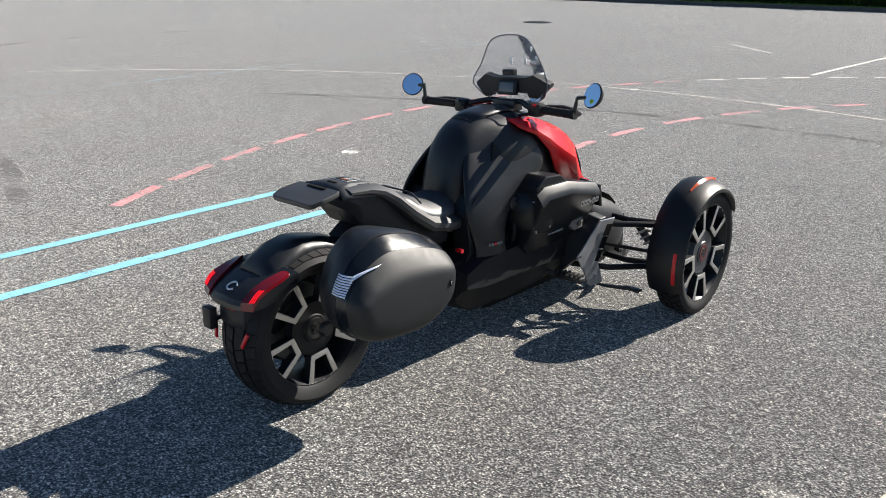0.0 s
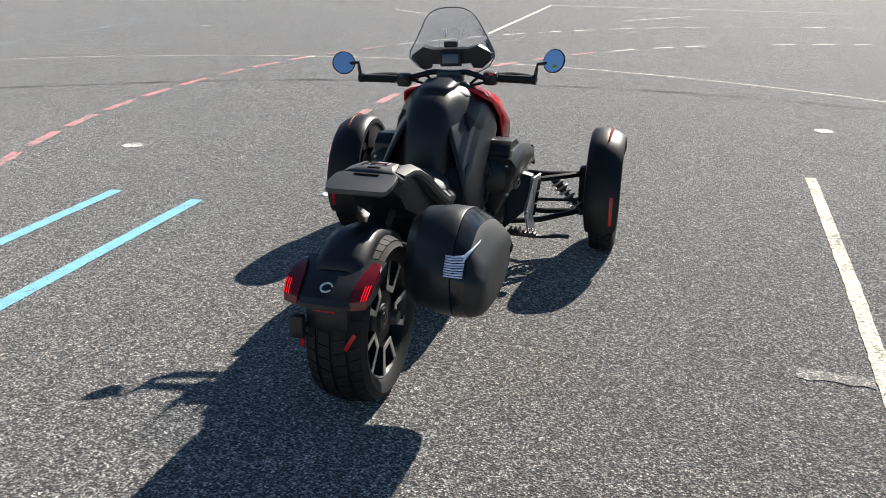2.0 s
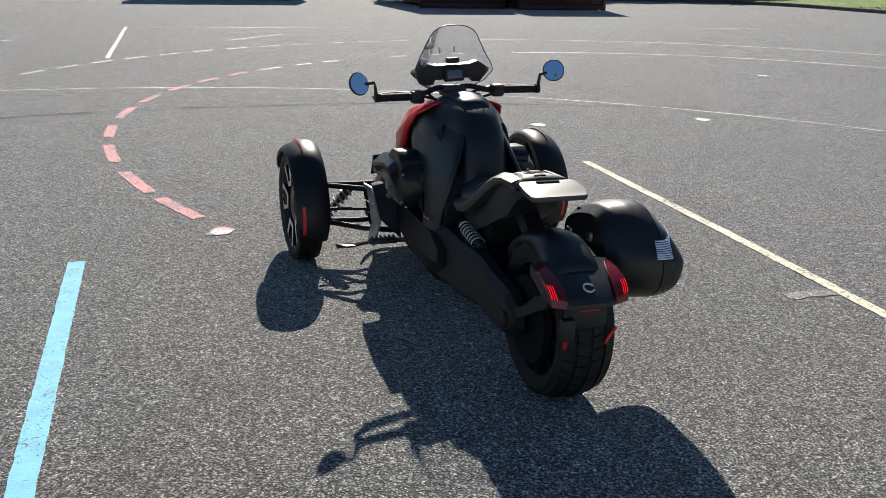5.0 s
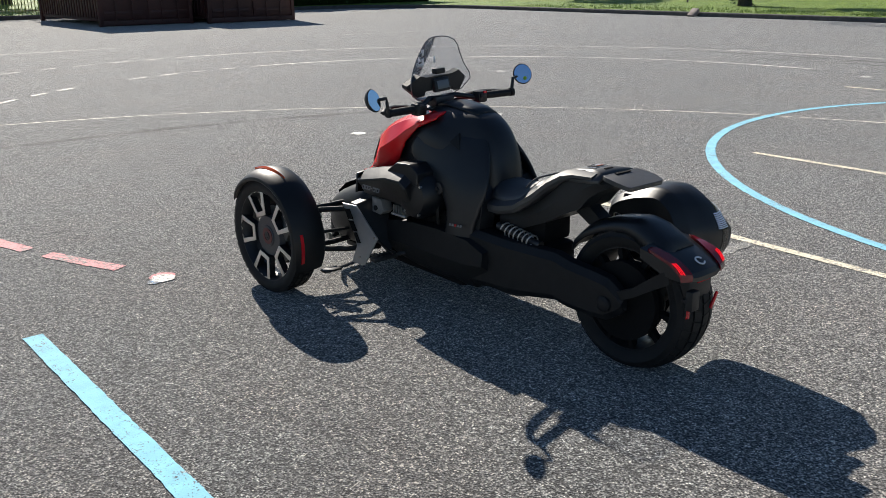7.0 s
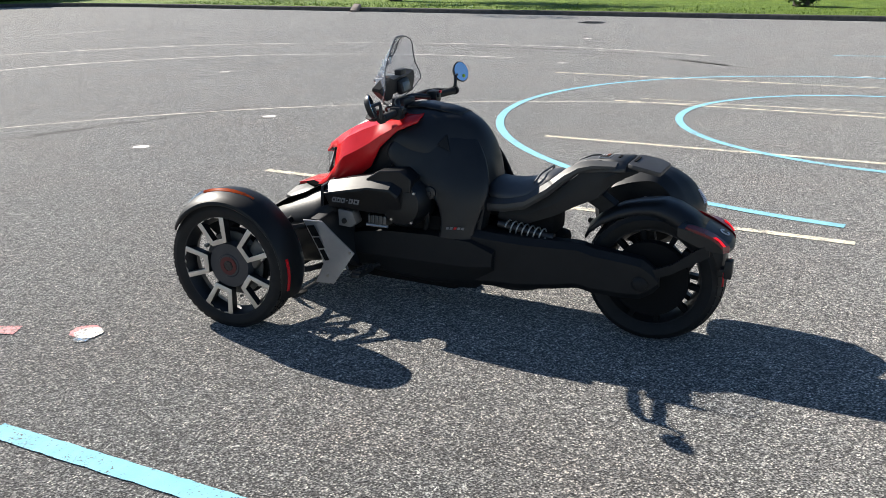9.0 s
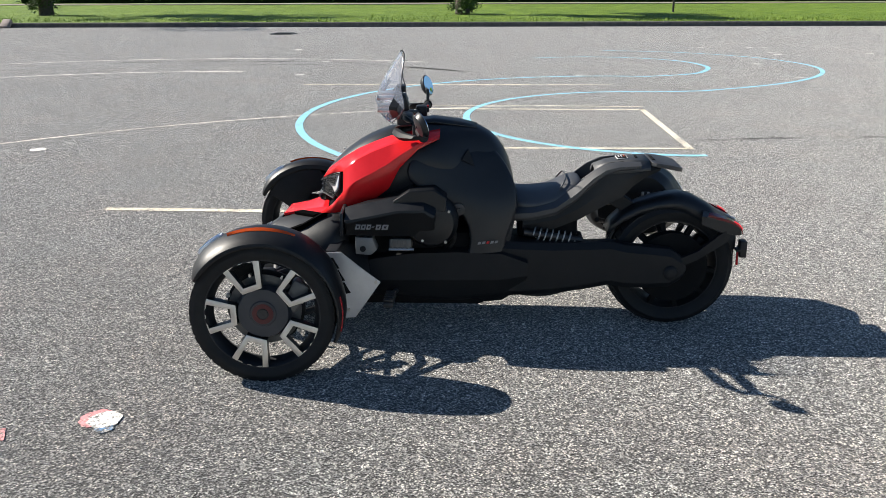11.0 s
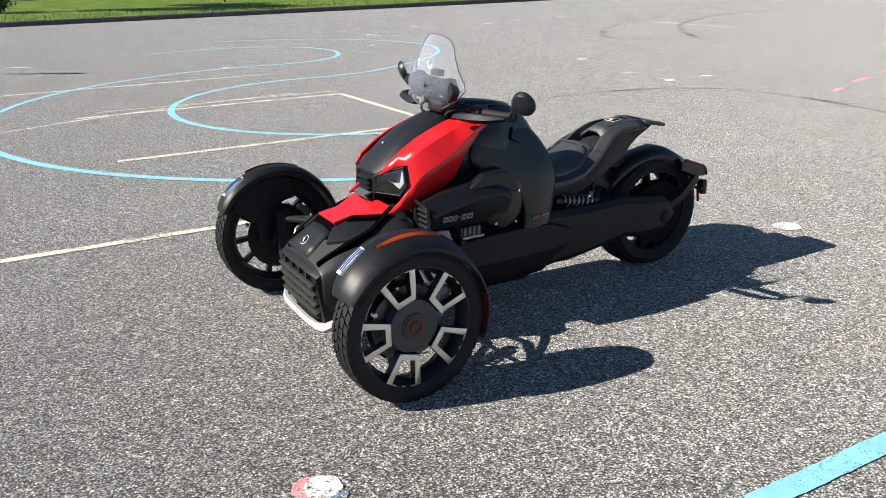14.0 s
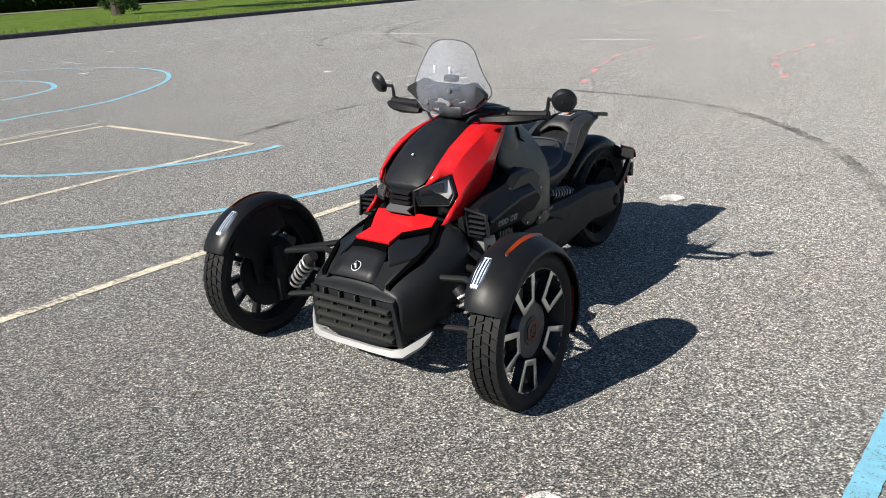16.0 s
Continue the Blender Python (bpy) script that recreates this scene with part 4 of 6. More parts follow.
RED = [(0.088, 1.750, 0.528), (0.083, 1.664, 0.545), (0.154, 1.562, 0.551), (0.158, 1.528, 0.582), (0.070, 1.540, 0.590), (0.048, 1.574, 0.584)]
bm = bmesh.new()
prism(bm, RED + [(-x, y, z) for x, y, z in RED[::-1]], (0, -0.004, -0.012), 0.002)
part("red_hood_panel", bm, "red", trike, "gloss red panel on the hood", smooth=20)
# dark plate painted as the shade in the slot under the red panel
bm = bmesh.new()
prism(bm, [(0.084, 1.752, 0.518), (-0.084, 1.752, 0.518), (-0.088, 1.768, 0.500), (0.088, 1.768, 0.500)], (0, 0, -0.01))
part("hood_slot", bm, "gap_shade", hood)
for s in (-1, 1):
    # wing of the hood, sloping outward to its lip
    bm = bmesh.new()
    prism(bm, [(s * x, y, z) for x, y, z in ((0.104, 1.800, 0.468), (0.200, 1.728, 0.470), (0.163, 1.868, 0.374), (0.121, 1.888, 0.408))], (0, -0.004, -0.010), 0.002)
    part("hood_wing", bm, "black", hood, smooth=18)
    bm = bmesh.new()
    prism(bm, [(s * x, y, z) for x, y, z in ((0.092, 1.760, 0.511), (0.088, 1.680, 0.532), (0.158, 1.576, 0.540), (0.200, 1.640, 0.508), (0.202, 1.726, 0.484), (0.130, 1.805, 0.466))], (0, 0, -0.016), 0.003)
    part("hood_scoop", bm, "satin", trike, "black air scoop beside the red panel", smooth=18)
    # dark plate standing for the shaded mouth of the scoop
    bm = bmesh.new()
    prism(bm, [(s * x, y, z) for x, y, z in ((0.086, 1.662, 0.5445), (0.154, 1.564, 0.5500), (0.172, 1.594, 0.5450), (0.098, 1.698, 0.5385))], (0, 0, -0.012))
    part("scoop_mouth", bm, "gap_shade", hood)
    # dark strip laid on as the shade in the channel
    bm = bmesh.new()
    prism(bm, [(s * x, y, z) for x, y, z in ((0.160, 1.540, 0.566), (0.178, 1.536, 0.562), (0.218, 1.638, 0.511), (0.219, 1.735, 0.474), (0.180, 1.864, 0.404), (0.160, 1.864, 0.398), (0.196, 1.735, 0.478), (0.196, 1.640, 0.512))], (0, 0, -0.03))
    part("hood_channel", bm, "gap_shade", hood)
bm = bmesh.new()
c = Vector((0.0, 1.848, 0.4455))
nrm = Vector((0, 0.64, 0.77)).normalized()
disc(bm, c, 0.0225, 0.006, nrm, 32)
badge = part("badge", bm, "label_white", trike, "round silver emblem")
bm = bmesh.new()
disc(bm, c + nrm * 0.002, 0.0195, 0.006, nrm, 32)
part("badge_field", bm, "gloss", badge)
bm = bmesh.new()
up = Vector((0, -0.77, 0.64))
prism(bm, [c + nrm * 0.005 + Vector((u, 0, 0)) + up * v for u, v in ((-0.010, -0.010), (-0.003, -0.012), (0.004, 0.0), (0.012, 0.002), (0.006, 0.012), (-0.002, 0.004))], nrm * 0.002)
part("badge_mark", bm, "label_white", badge)
bm = bmesh.new()
box(bm, (0, 1.866, 0.250), (0.412, 0.014, 0.185), 0.004)
grille = part("grille", bm, "void_black", trike, "black grille with horizontal slats")
for k in range(4):
    bm = bmesh.new()
    z = 0.186 + 0.040 * k
    box(bm, (0, 1.884 + 0.004 * k, z), (0.404 - 0.003 * k, 0.022, 0.016), 0.004, pose(0, 0, 0, -14, 0, 0))
    part("slat", bm, "grille_grey", grille)
for j in range(4):
    for k in range(4):
        bm = bmesh.new()
        box(bm, (-0.125 + 0.085 * k + (0.02 if j % 2 else -0.02), 1.878 + 0.003 * j, 0.206 + 0.040 * j), (0.010, 0.018, 0.030), 0.003)
        part("grille_bar", bm, "grille_grey", grille)
for s in (-1, 1):
    bm = bmesh.new()
    prism(bm, [(s * 0.196, 1.886, 0.335), (s * 0.220, 1.898, 0.350), (s * 0.238, 1.872, 0.152), (s * 0.205, 1.874, 0.160)], (0, -0.035, 0), 0.004)
    part("grille_side", bm, "black", grille, smooth=20)
bm = bmesh.new()
prism(bm, [(-0.222, 1.830, 0.352), (0.222, 1.830, 0.352), (0.216, 1.892, 0.346), (0.12, 1.902, 0.350), (-0.12, 1.902, 0.350), (-0.216, 1.892, 0.346)], (0, -0.030, 0.020), 0.006)
part("grille_brow", bm, "black", grille, smooth=20)
bm = bmesh.new()
rings = []
for x, y, z, h in ((-0.316, 1.795, 0.212, 0.012), (-0.294, 1.830, 0.180, 0.040), (-0.240, 1.880, 0.140, 0.044), (-0.19, 1.895, 0.132, 0.032), (-0.10, 1.902, 0.132, 0.026), (0.10, 1.902, 0.132, 0.026), (0.19, 1.895, 0.132, 0.032), (0.240, 1.880, 0.140, 0.044), (0.294, 1.830, 0.180, 0.040), (0.316, 1.795, 0.212, 0.012)):
    n = Vector((x * 0.6, 1, 0)).normalized()
    p = Vector((x, y, z))
    rings.append([p - Vector((0, 0, h / 2)) - n * 0.020, p - Vector((0, 0, h / 2)) - n * 0.004, p - Vector((0, 0, h / 4)) + n * 0.006, p + Vector((0, 0, h / 2)) - n * 0.002, p + Vector((0, 0, h / 2)) - n * 0.016])
grid_faces(bm, rings)
part("skid_plate", bm, "pale_guard", trike, "silver-white skid plate under the nose", smooth=22)
bm = bmesh.new()
box(bm, (0, 1.80, 0.105), (0.30, 0.12, 0.03), 0.008)
part("under_tray", bm, "black", trike)

# ---- headlamp and its surround
bm = bmesh.new()
prism(bm, [(-0.180, 1.40, 0.58), (0.180, 1.40, 0.58), (0.160, 1.40, 0.80), (-0.160, 1.40, 0.80)], (0, 0.045, -0.02), 0.006)
housing = part("headlamp_housing", bm, "gloss", trike, "dark gloss headlamp housing")
for k in range(3):
    bm = bmesh.new()
    prism(bm, [(-0.056, 1.53, 0.690 - 0.021 * k), (0.056, 1.53, 0.690 - 0.021 * k), (0.052, 1.578, 0.678 - 0.021 * k), (-0.052, 1.578, 0.678 - 0.021 * k)], (0, -0.004, -0.009), 0.002)
    part("louvre", bm, "satin", housing)
bm = bmesh.new()
prism(bm, [(-0.066, 1.552, 0.690), (0.066, 1.552, 0.690), (0.072, 1.558, 0.590), (-0.072, 1.558, 0.590)], (0, -0.14, 0), 0.006)
part("centre_block", bm, "void_black", housing)
bm = bmesh.new()
prism(bm, [(-0.062, 1.556, 0.626), (0.062, 1.556, 0.626), (0.056, 1.590, 0.612), (0.070, 1.580, 0.592), (-0.070, 1.580, 0.592), (-0.056, 1.590, 0.612)], (0, -0.012, -0.006), 0.003)
part("chin", bm, "grey", housing, "dark grey chin between the lamps", smooth=20)
for s in (-1, 1):
    rim = [(0.072, 1.560, 0.688), (0.118, 1.546, 0.712), (0.180, 1.464, 0.740), (0.206, 1.470, 0.668), (0.198, 1.496, 0.628), (0.094, 1.560, 0.630)]
    bm = bmesh.new()
    prism(bm, [(s * x * 0.985, y - 0.022, z) for x, y, z in rim], (0, -0.06, 0), 0.003)
    lampbody = part("headlamp", bm, "lamp_shell", trike, "angular smoked headlamp with a bright reflector")
    bm = bmesh.new()
    prism(bm, [(s * x, y + 0.006, z) for x, y, z in ((0.128, 1.530, 0.710), (0.178, 1.466, 0.734), (0.202, 1.474, 0.676), (0.190, 1.488, 0.652), (0.166, 1.502, 0.672), (0.146, 1.516, 0.680))], (0, -0.008, 0), 0.002)
    part("reflector", bm, "lamp_facet", lampbody, "bright reflector in the upper outer corner")
    bm = bmesh.new()
    prism(bm, [(s * x, y - 0.012, z) for x, y, z in ((0.090, 1.556, 0.672), (0.130, 1.520, 0.674), (0.128, 1.520, 0.664), (0.092, 1.556, 0.660))], (0, -0.006, 0), 0.002)
    part("inner_strip", bm, "red_lens", lampbody)
    bm = bmesh.new()
    for k in range(6):
        disc(bm, (s * (0.100 + 0.011 * k), 1.548 - 0.0095 * k, 0.640), 0.0035, 0.004, (0, 1, 0), 8)
    part("lamp_strip", bm, "grey", lampbody)
    bm = bmesh.new()
    prism(bm, [(s * x, y, z) for x, y, z in rim], (0, 0.003, 0.001))
    part("lens", bm, "smoke_glass", lampbody, "smoked headlamp lens")
    bm = bmesh.new()
    loop = [Vector((s * x, y + 0.002, z)) for x, y, z in rim]
    tube(bm, loop + [loop[0]], 0.003, 6)
    part("lens_edge", bm, "satin", lampbody)

# ---- cowl, red side panels, tank
cowl = loft([(1.16, [(0, 0.935), (0.06, 0.930), (0.105, 0.905), (0.10, 0.86), (0, 0.86)]),
             (1.26, [(0, 0.922), (0.065, 0.915), (0.118, 0.888), (0.11, 0.84), (0, 0.84)]),
             (1.35, [(0, 0.890), (0.070, 0.880), (0.126, 0.852), (0.115, 0.80), (0, 0.80)]),
             (1.44, [(0, 0.835), (0.072, 0.824), (0.128, 0.798), (0.115, 0.74), (0, 0.74)]),
             (1.51, [(0, 0.770), (0.070, 0.760), (0.124, 0.740), (0.11, 0.70), (0, 0.70)]),
             (1.565, [(0, 0.703), (0.066, 0.700), (0.110, 0.698), (0.10, 0.682), (0, 0.680)])])
cowl = part("cowl", cowl, "satin", trike, "satin black cowl in front of the handlebar", smooth=40, sub=1)
bm = bmesh.new()
disc(bm, (0.0, 1.47, 0.812), 0.005, 0.006, (0, 0.6, 0.8), 12)
part("cowl_dot", bm, "label_white", cowl)

PANEL = [(1.03, (0.100, 0.925), (0.140, 0.915), (0.165, 0.905), (0.180, 0.893)),
         (1.12, (0.104, 0.920), (0.165, 0.898), (0.204, 0.872), (0.212, 0.850)),
         (1.20, (0.112, 0.905), (0.180, 0.876), (0.224, 0.825), (0.228, 0.772)),
         (1.25, (0.118, 0.893), (0.188, 0.862), (0.232, 0.790), (0.226, 0.680)),
         (1.32, (0.124, 0.868), (0.192, 0.835), (0.236, 0.750), (0.220, 0.625)),
         (1.39, (0.128, 0.838), (0.190, 0.800), (0.234, 0.715), (0.216, 0.592)),
         (1.452, (0.132, 0.802), (0.186, 0.748), (0.216, 0.662), (0.218, 0.572))]
for s in (-1, 1):
    bm = bmesh.new()
    rows = [[bm.verts.new((s * x, y, z)) for x, z in pts] for y, *pts in PANEL]
    for a, b in zip(rows, rows[1:]):
        for k in range(3):
            bm.faces.new((a[k], a[k + 1], b[k + 1], b[k]))
    up1, up2 = bm.verts.new((s * 0.132, 1.520, 0.752)), bm.verts.new((s * 0.160, 1.500, 0.737))
    tip = bm.verts.new((s * 0.120, 1.552, 0.708))
    bm.faces.new((rows[-1][0], rows[-1][1], up2, up1))
    bm.faces.new((up1, up2, tip))
    lo1, lo2, low = bm.verts.new((s * 0.206, 1.503, 0.604)), bm.verts.new((s * 0.214, 1.503, 0.566)), bm.verts.new((s * 0.208, 1.556, 0.564))
    bm.faces.new((rows[-1][2], rows[-1][3], lo2, lo1))
    bm.faces.new((lo1, lo2, low))
    part("red_side_panel", bm, "red", trike, "gloss red side panel between cowl and tank", smooth=24, solid=0.010)

TANK_REAR = [(0.694, [(0, 0.640), (0.030, 0.635), (0.048, 0.61), (0.060, 0.57), (0.070, 0.52), (0.06, 0.46)]),
             (0.712, [(0, 0.748), (0.042, 0.738), (0.068, 0.70), (0.084, 0.63), (0.092, 0.54), (0.08, 0.46)]),
             (0.750, [(0, 0.838), (0.060, 0.824), (0.094, 0.77), (0.114, 0.69), (0.124, 0.57), (0.11, 0.46)]),
             (0.808, [(0, 0.902), (0.074, 0.888), (0.108, 0.82), (0.132, 0.72), (0.150, 0.60), (0.14, 0.46)]),
             (0.870, [(0, 0.932), (0.084, 0.919), (0.116, 0.848), (0.148, 0.74), (0.172, 0.61), (0.16, 0.47)]),
             (0.920, [(0, 0.944), (0.090, 0.931), (0.128, 0.862), (0.176, 0.76), (0.182, 0.62), (0.17, 0.48)])]
TANK_FRONT = [(0.980, [(0, 0.950), (0.092, 0.938), (0.152, 0.874), (0.206, 0.77), (0.180, 0.63), (0.15, 0.50)]),
              (1.080, [(0, 0.956), (0.092, 0.945), (0.176, 0.888), (0.216, 0.79), (0.180, 0.67), (0.15, 0.52)]),
              (1.180, [(0, 0.936), (0.088, 0.920), (0.174, 0.872), (0.214, 0.78), (0.190, 0.67), (0.15, 0.54)]),
              (1.280, [(0, 0.890), (0.085, 0.880), (0.160, 0.840), (0.198, 0.74), (0.190, 0.63), (0.15, 0.54)]),
              (1.400, [(0, 0.780), (0.080, 0.775), (0.120, 0.755), (0.150, 0.70), (0.165, 0.60), (0.14, 0.52)])]
tank = loft(TANK_REAR + TANK_FRONT)
tank = part("tank", tank, "satin", trike, "satin black domed body shell", smooth=0, sub=2)
tank.data.shade_smooth()
bm = bmesh.new()
rings = []
for y, z, hw in ((0.868, 0.927, 0.058), (0.95, 0.946, 0.078), (1.06, 0.959, 0.080), (1.14, 0.950, 0.070)):
    rings.append([Vector((hw * u, y, z + 0.004 - 0.012 * u * u)) for u in (-1, -0.5, 0, 0.5, 1)])
grid_faces(bm, rings, closed=False)
part("tank_cap_panel", bm, "satin", trike, "black panel on top of the body", solid=0.012)
# raised dark plate in place of the shaded notch in the tank side
for s in (-1, 1):
    bm = bmesh.new()
    prism(bm, [(s * 0.128, 0.905, 0.838), (s * 0.148, 0.876, 0.762), (s * 0.160, 0.936, 0.795)], (s * 0.016, 0, 0.004), 0.003)
    part("recess_shade", bm, "arm_black", tank, smooth=15)

# ---- side shells, frame legs, sills, airboxes, engine
# height, front and rear edge, and how far out these lie
SHELL = ((0.850, 1.10, 0.800, 0.150, 0.070), (0.800, 1.15, 0.752, 0.202, 0.100), (0.745, 1.18, 0.716, 0.222, 0.124), (0.690, 1.16, 0.694, 0.226, 0.150), (0.640, 1.03, 0.682, 0.226, 0.168), (0.585, 0.945, 0.684, 0.226, 0.182),
         (0.520, 0.905, 0.706, 0.228, 0.194), (0.450, 0.893, 0.732, 0.231, 0.202), (0.390, 0.905, 0.745, 0.236, 0.208), (0.330, 0.930, 0.700, 0.238, 0.205), (0.260, 0.930, 0.690, 0.232, 0.200), (0.200, 0.890, 0.740, 0.215, 0.192))
for s in (-1, 1):
    bm = bmesh.new()
    rows = []
    for z, y1, y0, x1, x0 in SHELL:
        row = []
        for k in range(9):
            u = k / 8
            y = y0 + (y1 - y0) * u + (0.024 * (1 - u) if s > 0 and z > 0.60 else 0.0)
            row.append(Vector((s * (x0 + (x1 - x0) * u + 0.014 * math.sin(math.pi * u)), y, z + 0.020 * u * max(0.0, (z - 0.62) / 0.2))))
        rows.append(row)
    grid_faces(bm, rows, closed=False)
    shell = part("side_shell", bm, "satin", trike, "smooth satin black side shell sweeping down from the tank", smooth=0, solid=0.022, sub=1)
    shell.data.shade_smooth()
    bm = bmesh.new()
    prism(bm, [(s * 0.10, y, z) for y, z in ((0.93, 0.62), (0.89, 0.47), (0.92, 0.40), (0.92, 0.26), (0.80, 0.205), (0.75, 0.212), (0.67, 0.352), (0.72, 0.42), (0.70, 0.53), (0.70, 0.575), (0.745, 0.64), (0.87, 0.69))], (s * 0.085, 0, 0))
    leg = part("frame_leg", bm, "black", trike, "broad matt black frame leg", smooth=18)
    for k in range(5):
        bm = bmesh.new()
        yy = 0.862 - 0.0185 * k
        prism(bm, [(s * 0.2405, yy, 0.434 + 0.0016 * k), (s * 0.2405, yy - 0.013, 0.435 + 0.0016 * k), (s * 0.2405, yy - 0.017, 0.447 + 0.0016 * k), (s * 0.2405, yy - 0.004, 0.446 + 0.0016 * k)], (s * 0.0015, 0, 0))
        part("model_mark", bm, "red_reflector" if k == 2 else "label_grey", leg)
    sill = [(0.64, 0.22, 0.36), (0.75, 0.145, 0.400), (0.95, 0.128, 0.408), (1.15, 0.132, 0.400), (1.32, 0.150, 0.375), (1.44, 0.20, 0.34)]
    bm = bmesh.new()
    rings = [[Vector((s * x, y, z)) for x, z in ((0.05, z0 - 0.012), (0.165, z0), (0.212, z0 + 0.05), (0.243, (z0 + z1) / 2), (0.238, z1 - 0.012), (0.19, z1), (0.05, z1))] for y, z0, z1 in sill]
    grid_faces(bm, rings)
    part("side_sill", bm, "arm_black", trike, "matt black side sill under the engine", smooth=18)
    # airbox with a sloped top and louvred front
    bm = bmesh.new()
    rings = []
    zb, zf, yr = (0.484, 0.490, 1.045) if s < 0 else (0.350, 0.400, 0.985)
    for x, dz, q in ((0.19, 0.016, 0.0), (0.288 if s < 0 else 0.322, 0.012 if s < 0 else 0.006, 0.0), (0.330 if s < 0 else 0.342, -0.018, 0.0), (0.350, -0.034, 0.002), (0.352, -0.044, 0.012)):
        rings.append([Vector((s * (x - (0.05 * (0.6 - z) / 0.12 if x > 0.3 and z < zb + 0.07 else 0.0)), y, z)) for y, z in ((1.432 - q, 0.600 + dz * (1 if x > 0.27 else -1.2)), (1.436 - q, zf + q), (1.36, zb + 0.004 + q), (yr + 0.045, zb + q), (yr + q, zb + 0.036), (yr - 0.005 + q, 0.625 + dz), (yr + 0.045, 0.650 + dz), (1.20, 0.648 + dz))])
    grid_faces(bm, rings)
    air = part("airbox", bm, "airbox_black", trike, "black airbox with a louvred front", smooth=20)
    bm = bmesh.new()
    prism(bm, [(s * 0.18, y, z) for y, z in ((1.225, 0.645), (1.155, 0.690), (1.05, 0.698), (0.995, 0.660), (1.0, 0.60), (1.21, 0.60))], (s * 0.135, 0, 0), 0.006)
    part("airbox_step", bm, "airbox_black", air, smooth=18)
    # dark plate in place of the shade inside the air intake
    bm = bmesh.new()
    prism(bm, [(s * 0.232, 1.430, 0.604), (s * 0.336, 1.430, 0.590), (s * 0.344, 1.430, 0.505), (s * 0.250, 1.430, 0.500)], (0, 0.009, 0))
    part("intake", bm, "gap_shade", air)
    for k in range(4):
        bm = bmesh.new()
        box(bm, (s * 0.292, 1.441, 0.515 + 0.022 * k), (0.078, 0.018, 0.005), 0.0015, pose(0, 0, 0, -28, 0, 0))
        part("louvre", bm, "black", air)
    bm = bmesh.new()
    prism(bm, [(s * 0.232, 1.436, 0.612), (s * 0.340, 1.436, 0.596), (s * 0.352, 1.436, 0.500), (s * 0.342, 1.436, 0.500), (s * 0.330, 1.436, 0.587), (s * 0.236, 1.436, 0.602)], (0, 0.014, 0), 0.002)
    part("intake_rim", bm, "satin", air)
    for off, w in ((0.0, 0.020), (0.024, 0.020), (0.048, 0.018), (0.071, 0.009), (0.088, 0.020), (0.114, 0.026)):
        y = 1.385 - off if s < 0 else 1.268 + off
        w = w if s > 0 else -w
        lean = 0.006 if s > 0 else -0.006
        z0, z1 = (0.531, 0.553) if abs(w) > 0.01 else (0.540, 0.545)
        bm = bmesh.new()
        prism(bm, [(s * 0.3525, y, z0), (s * 0.3525, y + w, z0), (s * 0.3525, y + w + lean, z1), (s * 0.3525, y + lean, z1)], (s * 0.0015, 0, 0))
        mark = part("maker_mark", bm, "label_grey", air)
        if abs(w) > 0.01:
            bm = bmesh.new()
            m0, m1 = y + w * 0.3, y + w * 0.72
            prism(bm, [(s * 0.3542, m0 + lean * 0.3, z0 + 0.006), (s * 0.3542, m1 + lean * 0.3, z0 + 0.006), (s * 0.3542, m1 + lean * 0.7, z1 - 0.006), (s * 0.3542, m0 + lean * 0.7, z1 - 0.006)], (s * 0.001, 0, 0))
            part("maker_mark", bm, "satin", air)
    # round cover behind the airbox
    bm = bmesh.new()
    tube(bm, [(s * 0.17, 1.062, 0.545), (s * 0.270, 1.062, 0.545), (s * 0.305, 1.062, 0.545), (s * 0.318, 1.062, 0.545)], [0.118, 0.116, 0.096, 0.055], 40)
    cover = part("engine_cover", bm, "airbox_black", trike, "round matt black engine cover")
    for yy, zz in ((0.985, 0.600), (1.0, 0.465), (1.10, 0.470)):
        bm = bmesh.new()
        disc(bm, (s * 0.306, yy, zz), 0.006, 0.012, (1, 0, 0), 10)
        part("bolt", bm, "steel", cover)
    bm = bmesh.new()
    tube(bm, [(s * 0.16, 0.945, 0.590), (s * 0.235, 0.945, 0.590), (s * 0.238, 0.945, 0.590)], [0.030, 0.028, 0.016], 20)
    tube(bm, [(s * 0.236, 0.945, 0.590), (s * 0.246, 0.945, 0.590)], 0.009, 10)
    part("frame_bolt", bm, "iron", trike, "dark frame bolt")
    # side fin
    bm = bmesh.new()
    fin = [(-0.372, 1.539, 0.430), (-0.352, 1.448, 0.428), (-0.347, 1.372, 0.362), (-0.345, 1.281, 0.290), (-0.350, 1.396, 0.126), (-0.362, 1.490, 0.124), (-0.356, 1.446, 0.222), (-0.360, 1.462, 0.275)]
    prism(bm, [(-s * x, y, z) for x, y, z in fin], (s * -0.010, 0.004, 0), 0.002)
    plate = part("side_fin", bm, "silver", trike, "silver angular side fin", smooth=15)
    for k in range(3):
        bm = bmesh.new()
        f0, f1 = 0.345 * k, 0.345 * k + 0.30
        a, b = Vector((-0.374, 1.516, 0.406)), Vector((-0.362, 1.430, 0.240))
        p, q, wide = a.lerp(b, f0), a.lerp(b, f1), Vector((0.008, -0.034 + 0.008 * k, 0.002))
        prism(bm, [(-s * v.x, v.y, v.z) for v in (p, p + wide, q + wide, q)], (s * 0.003, 0, 0))
        part("fin_slot", bm, "void_black", plate)
    bm = bmesh.new()
    disc(bm, (s * 0.347, 1.302, 0.292), 0.007, 0.010, (s, 0, 0), 12)
    part("fin_bolt", bm, "steel", plate)
    bm = bmesh.new()
    disc(bm, (s * 0.354, 1.425, 0.165), 0.007, 0.012, (s, 0, 0), 12)
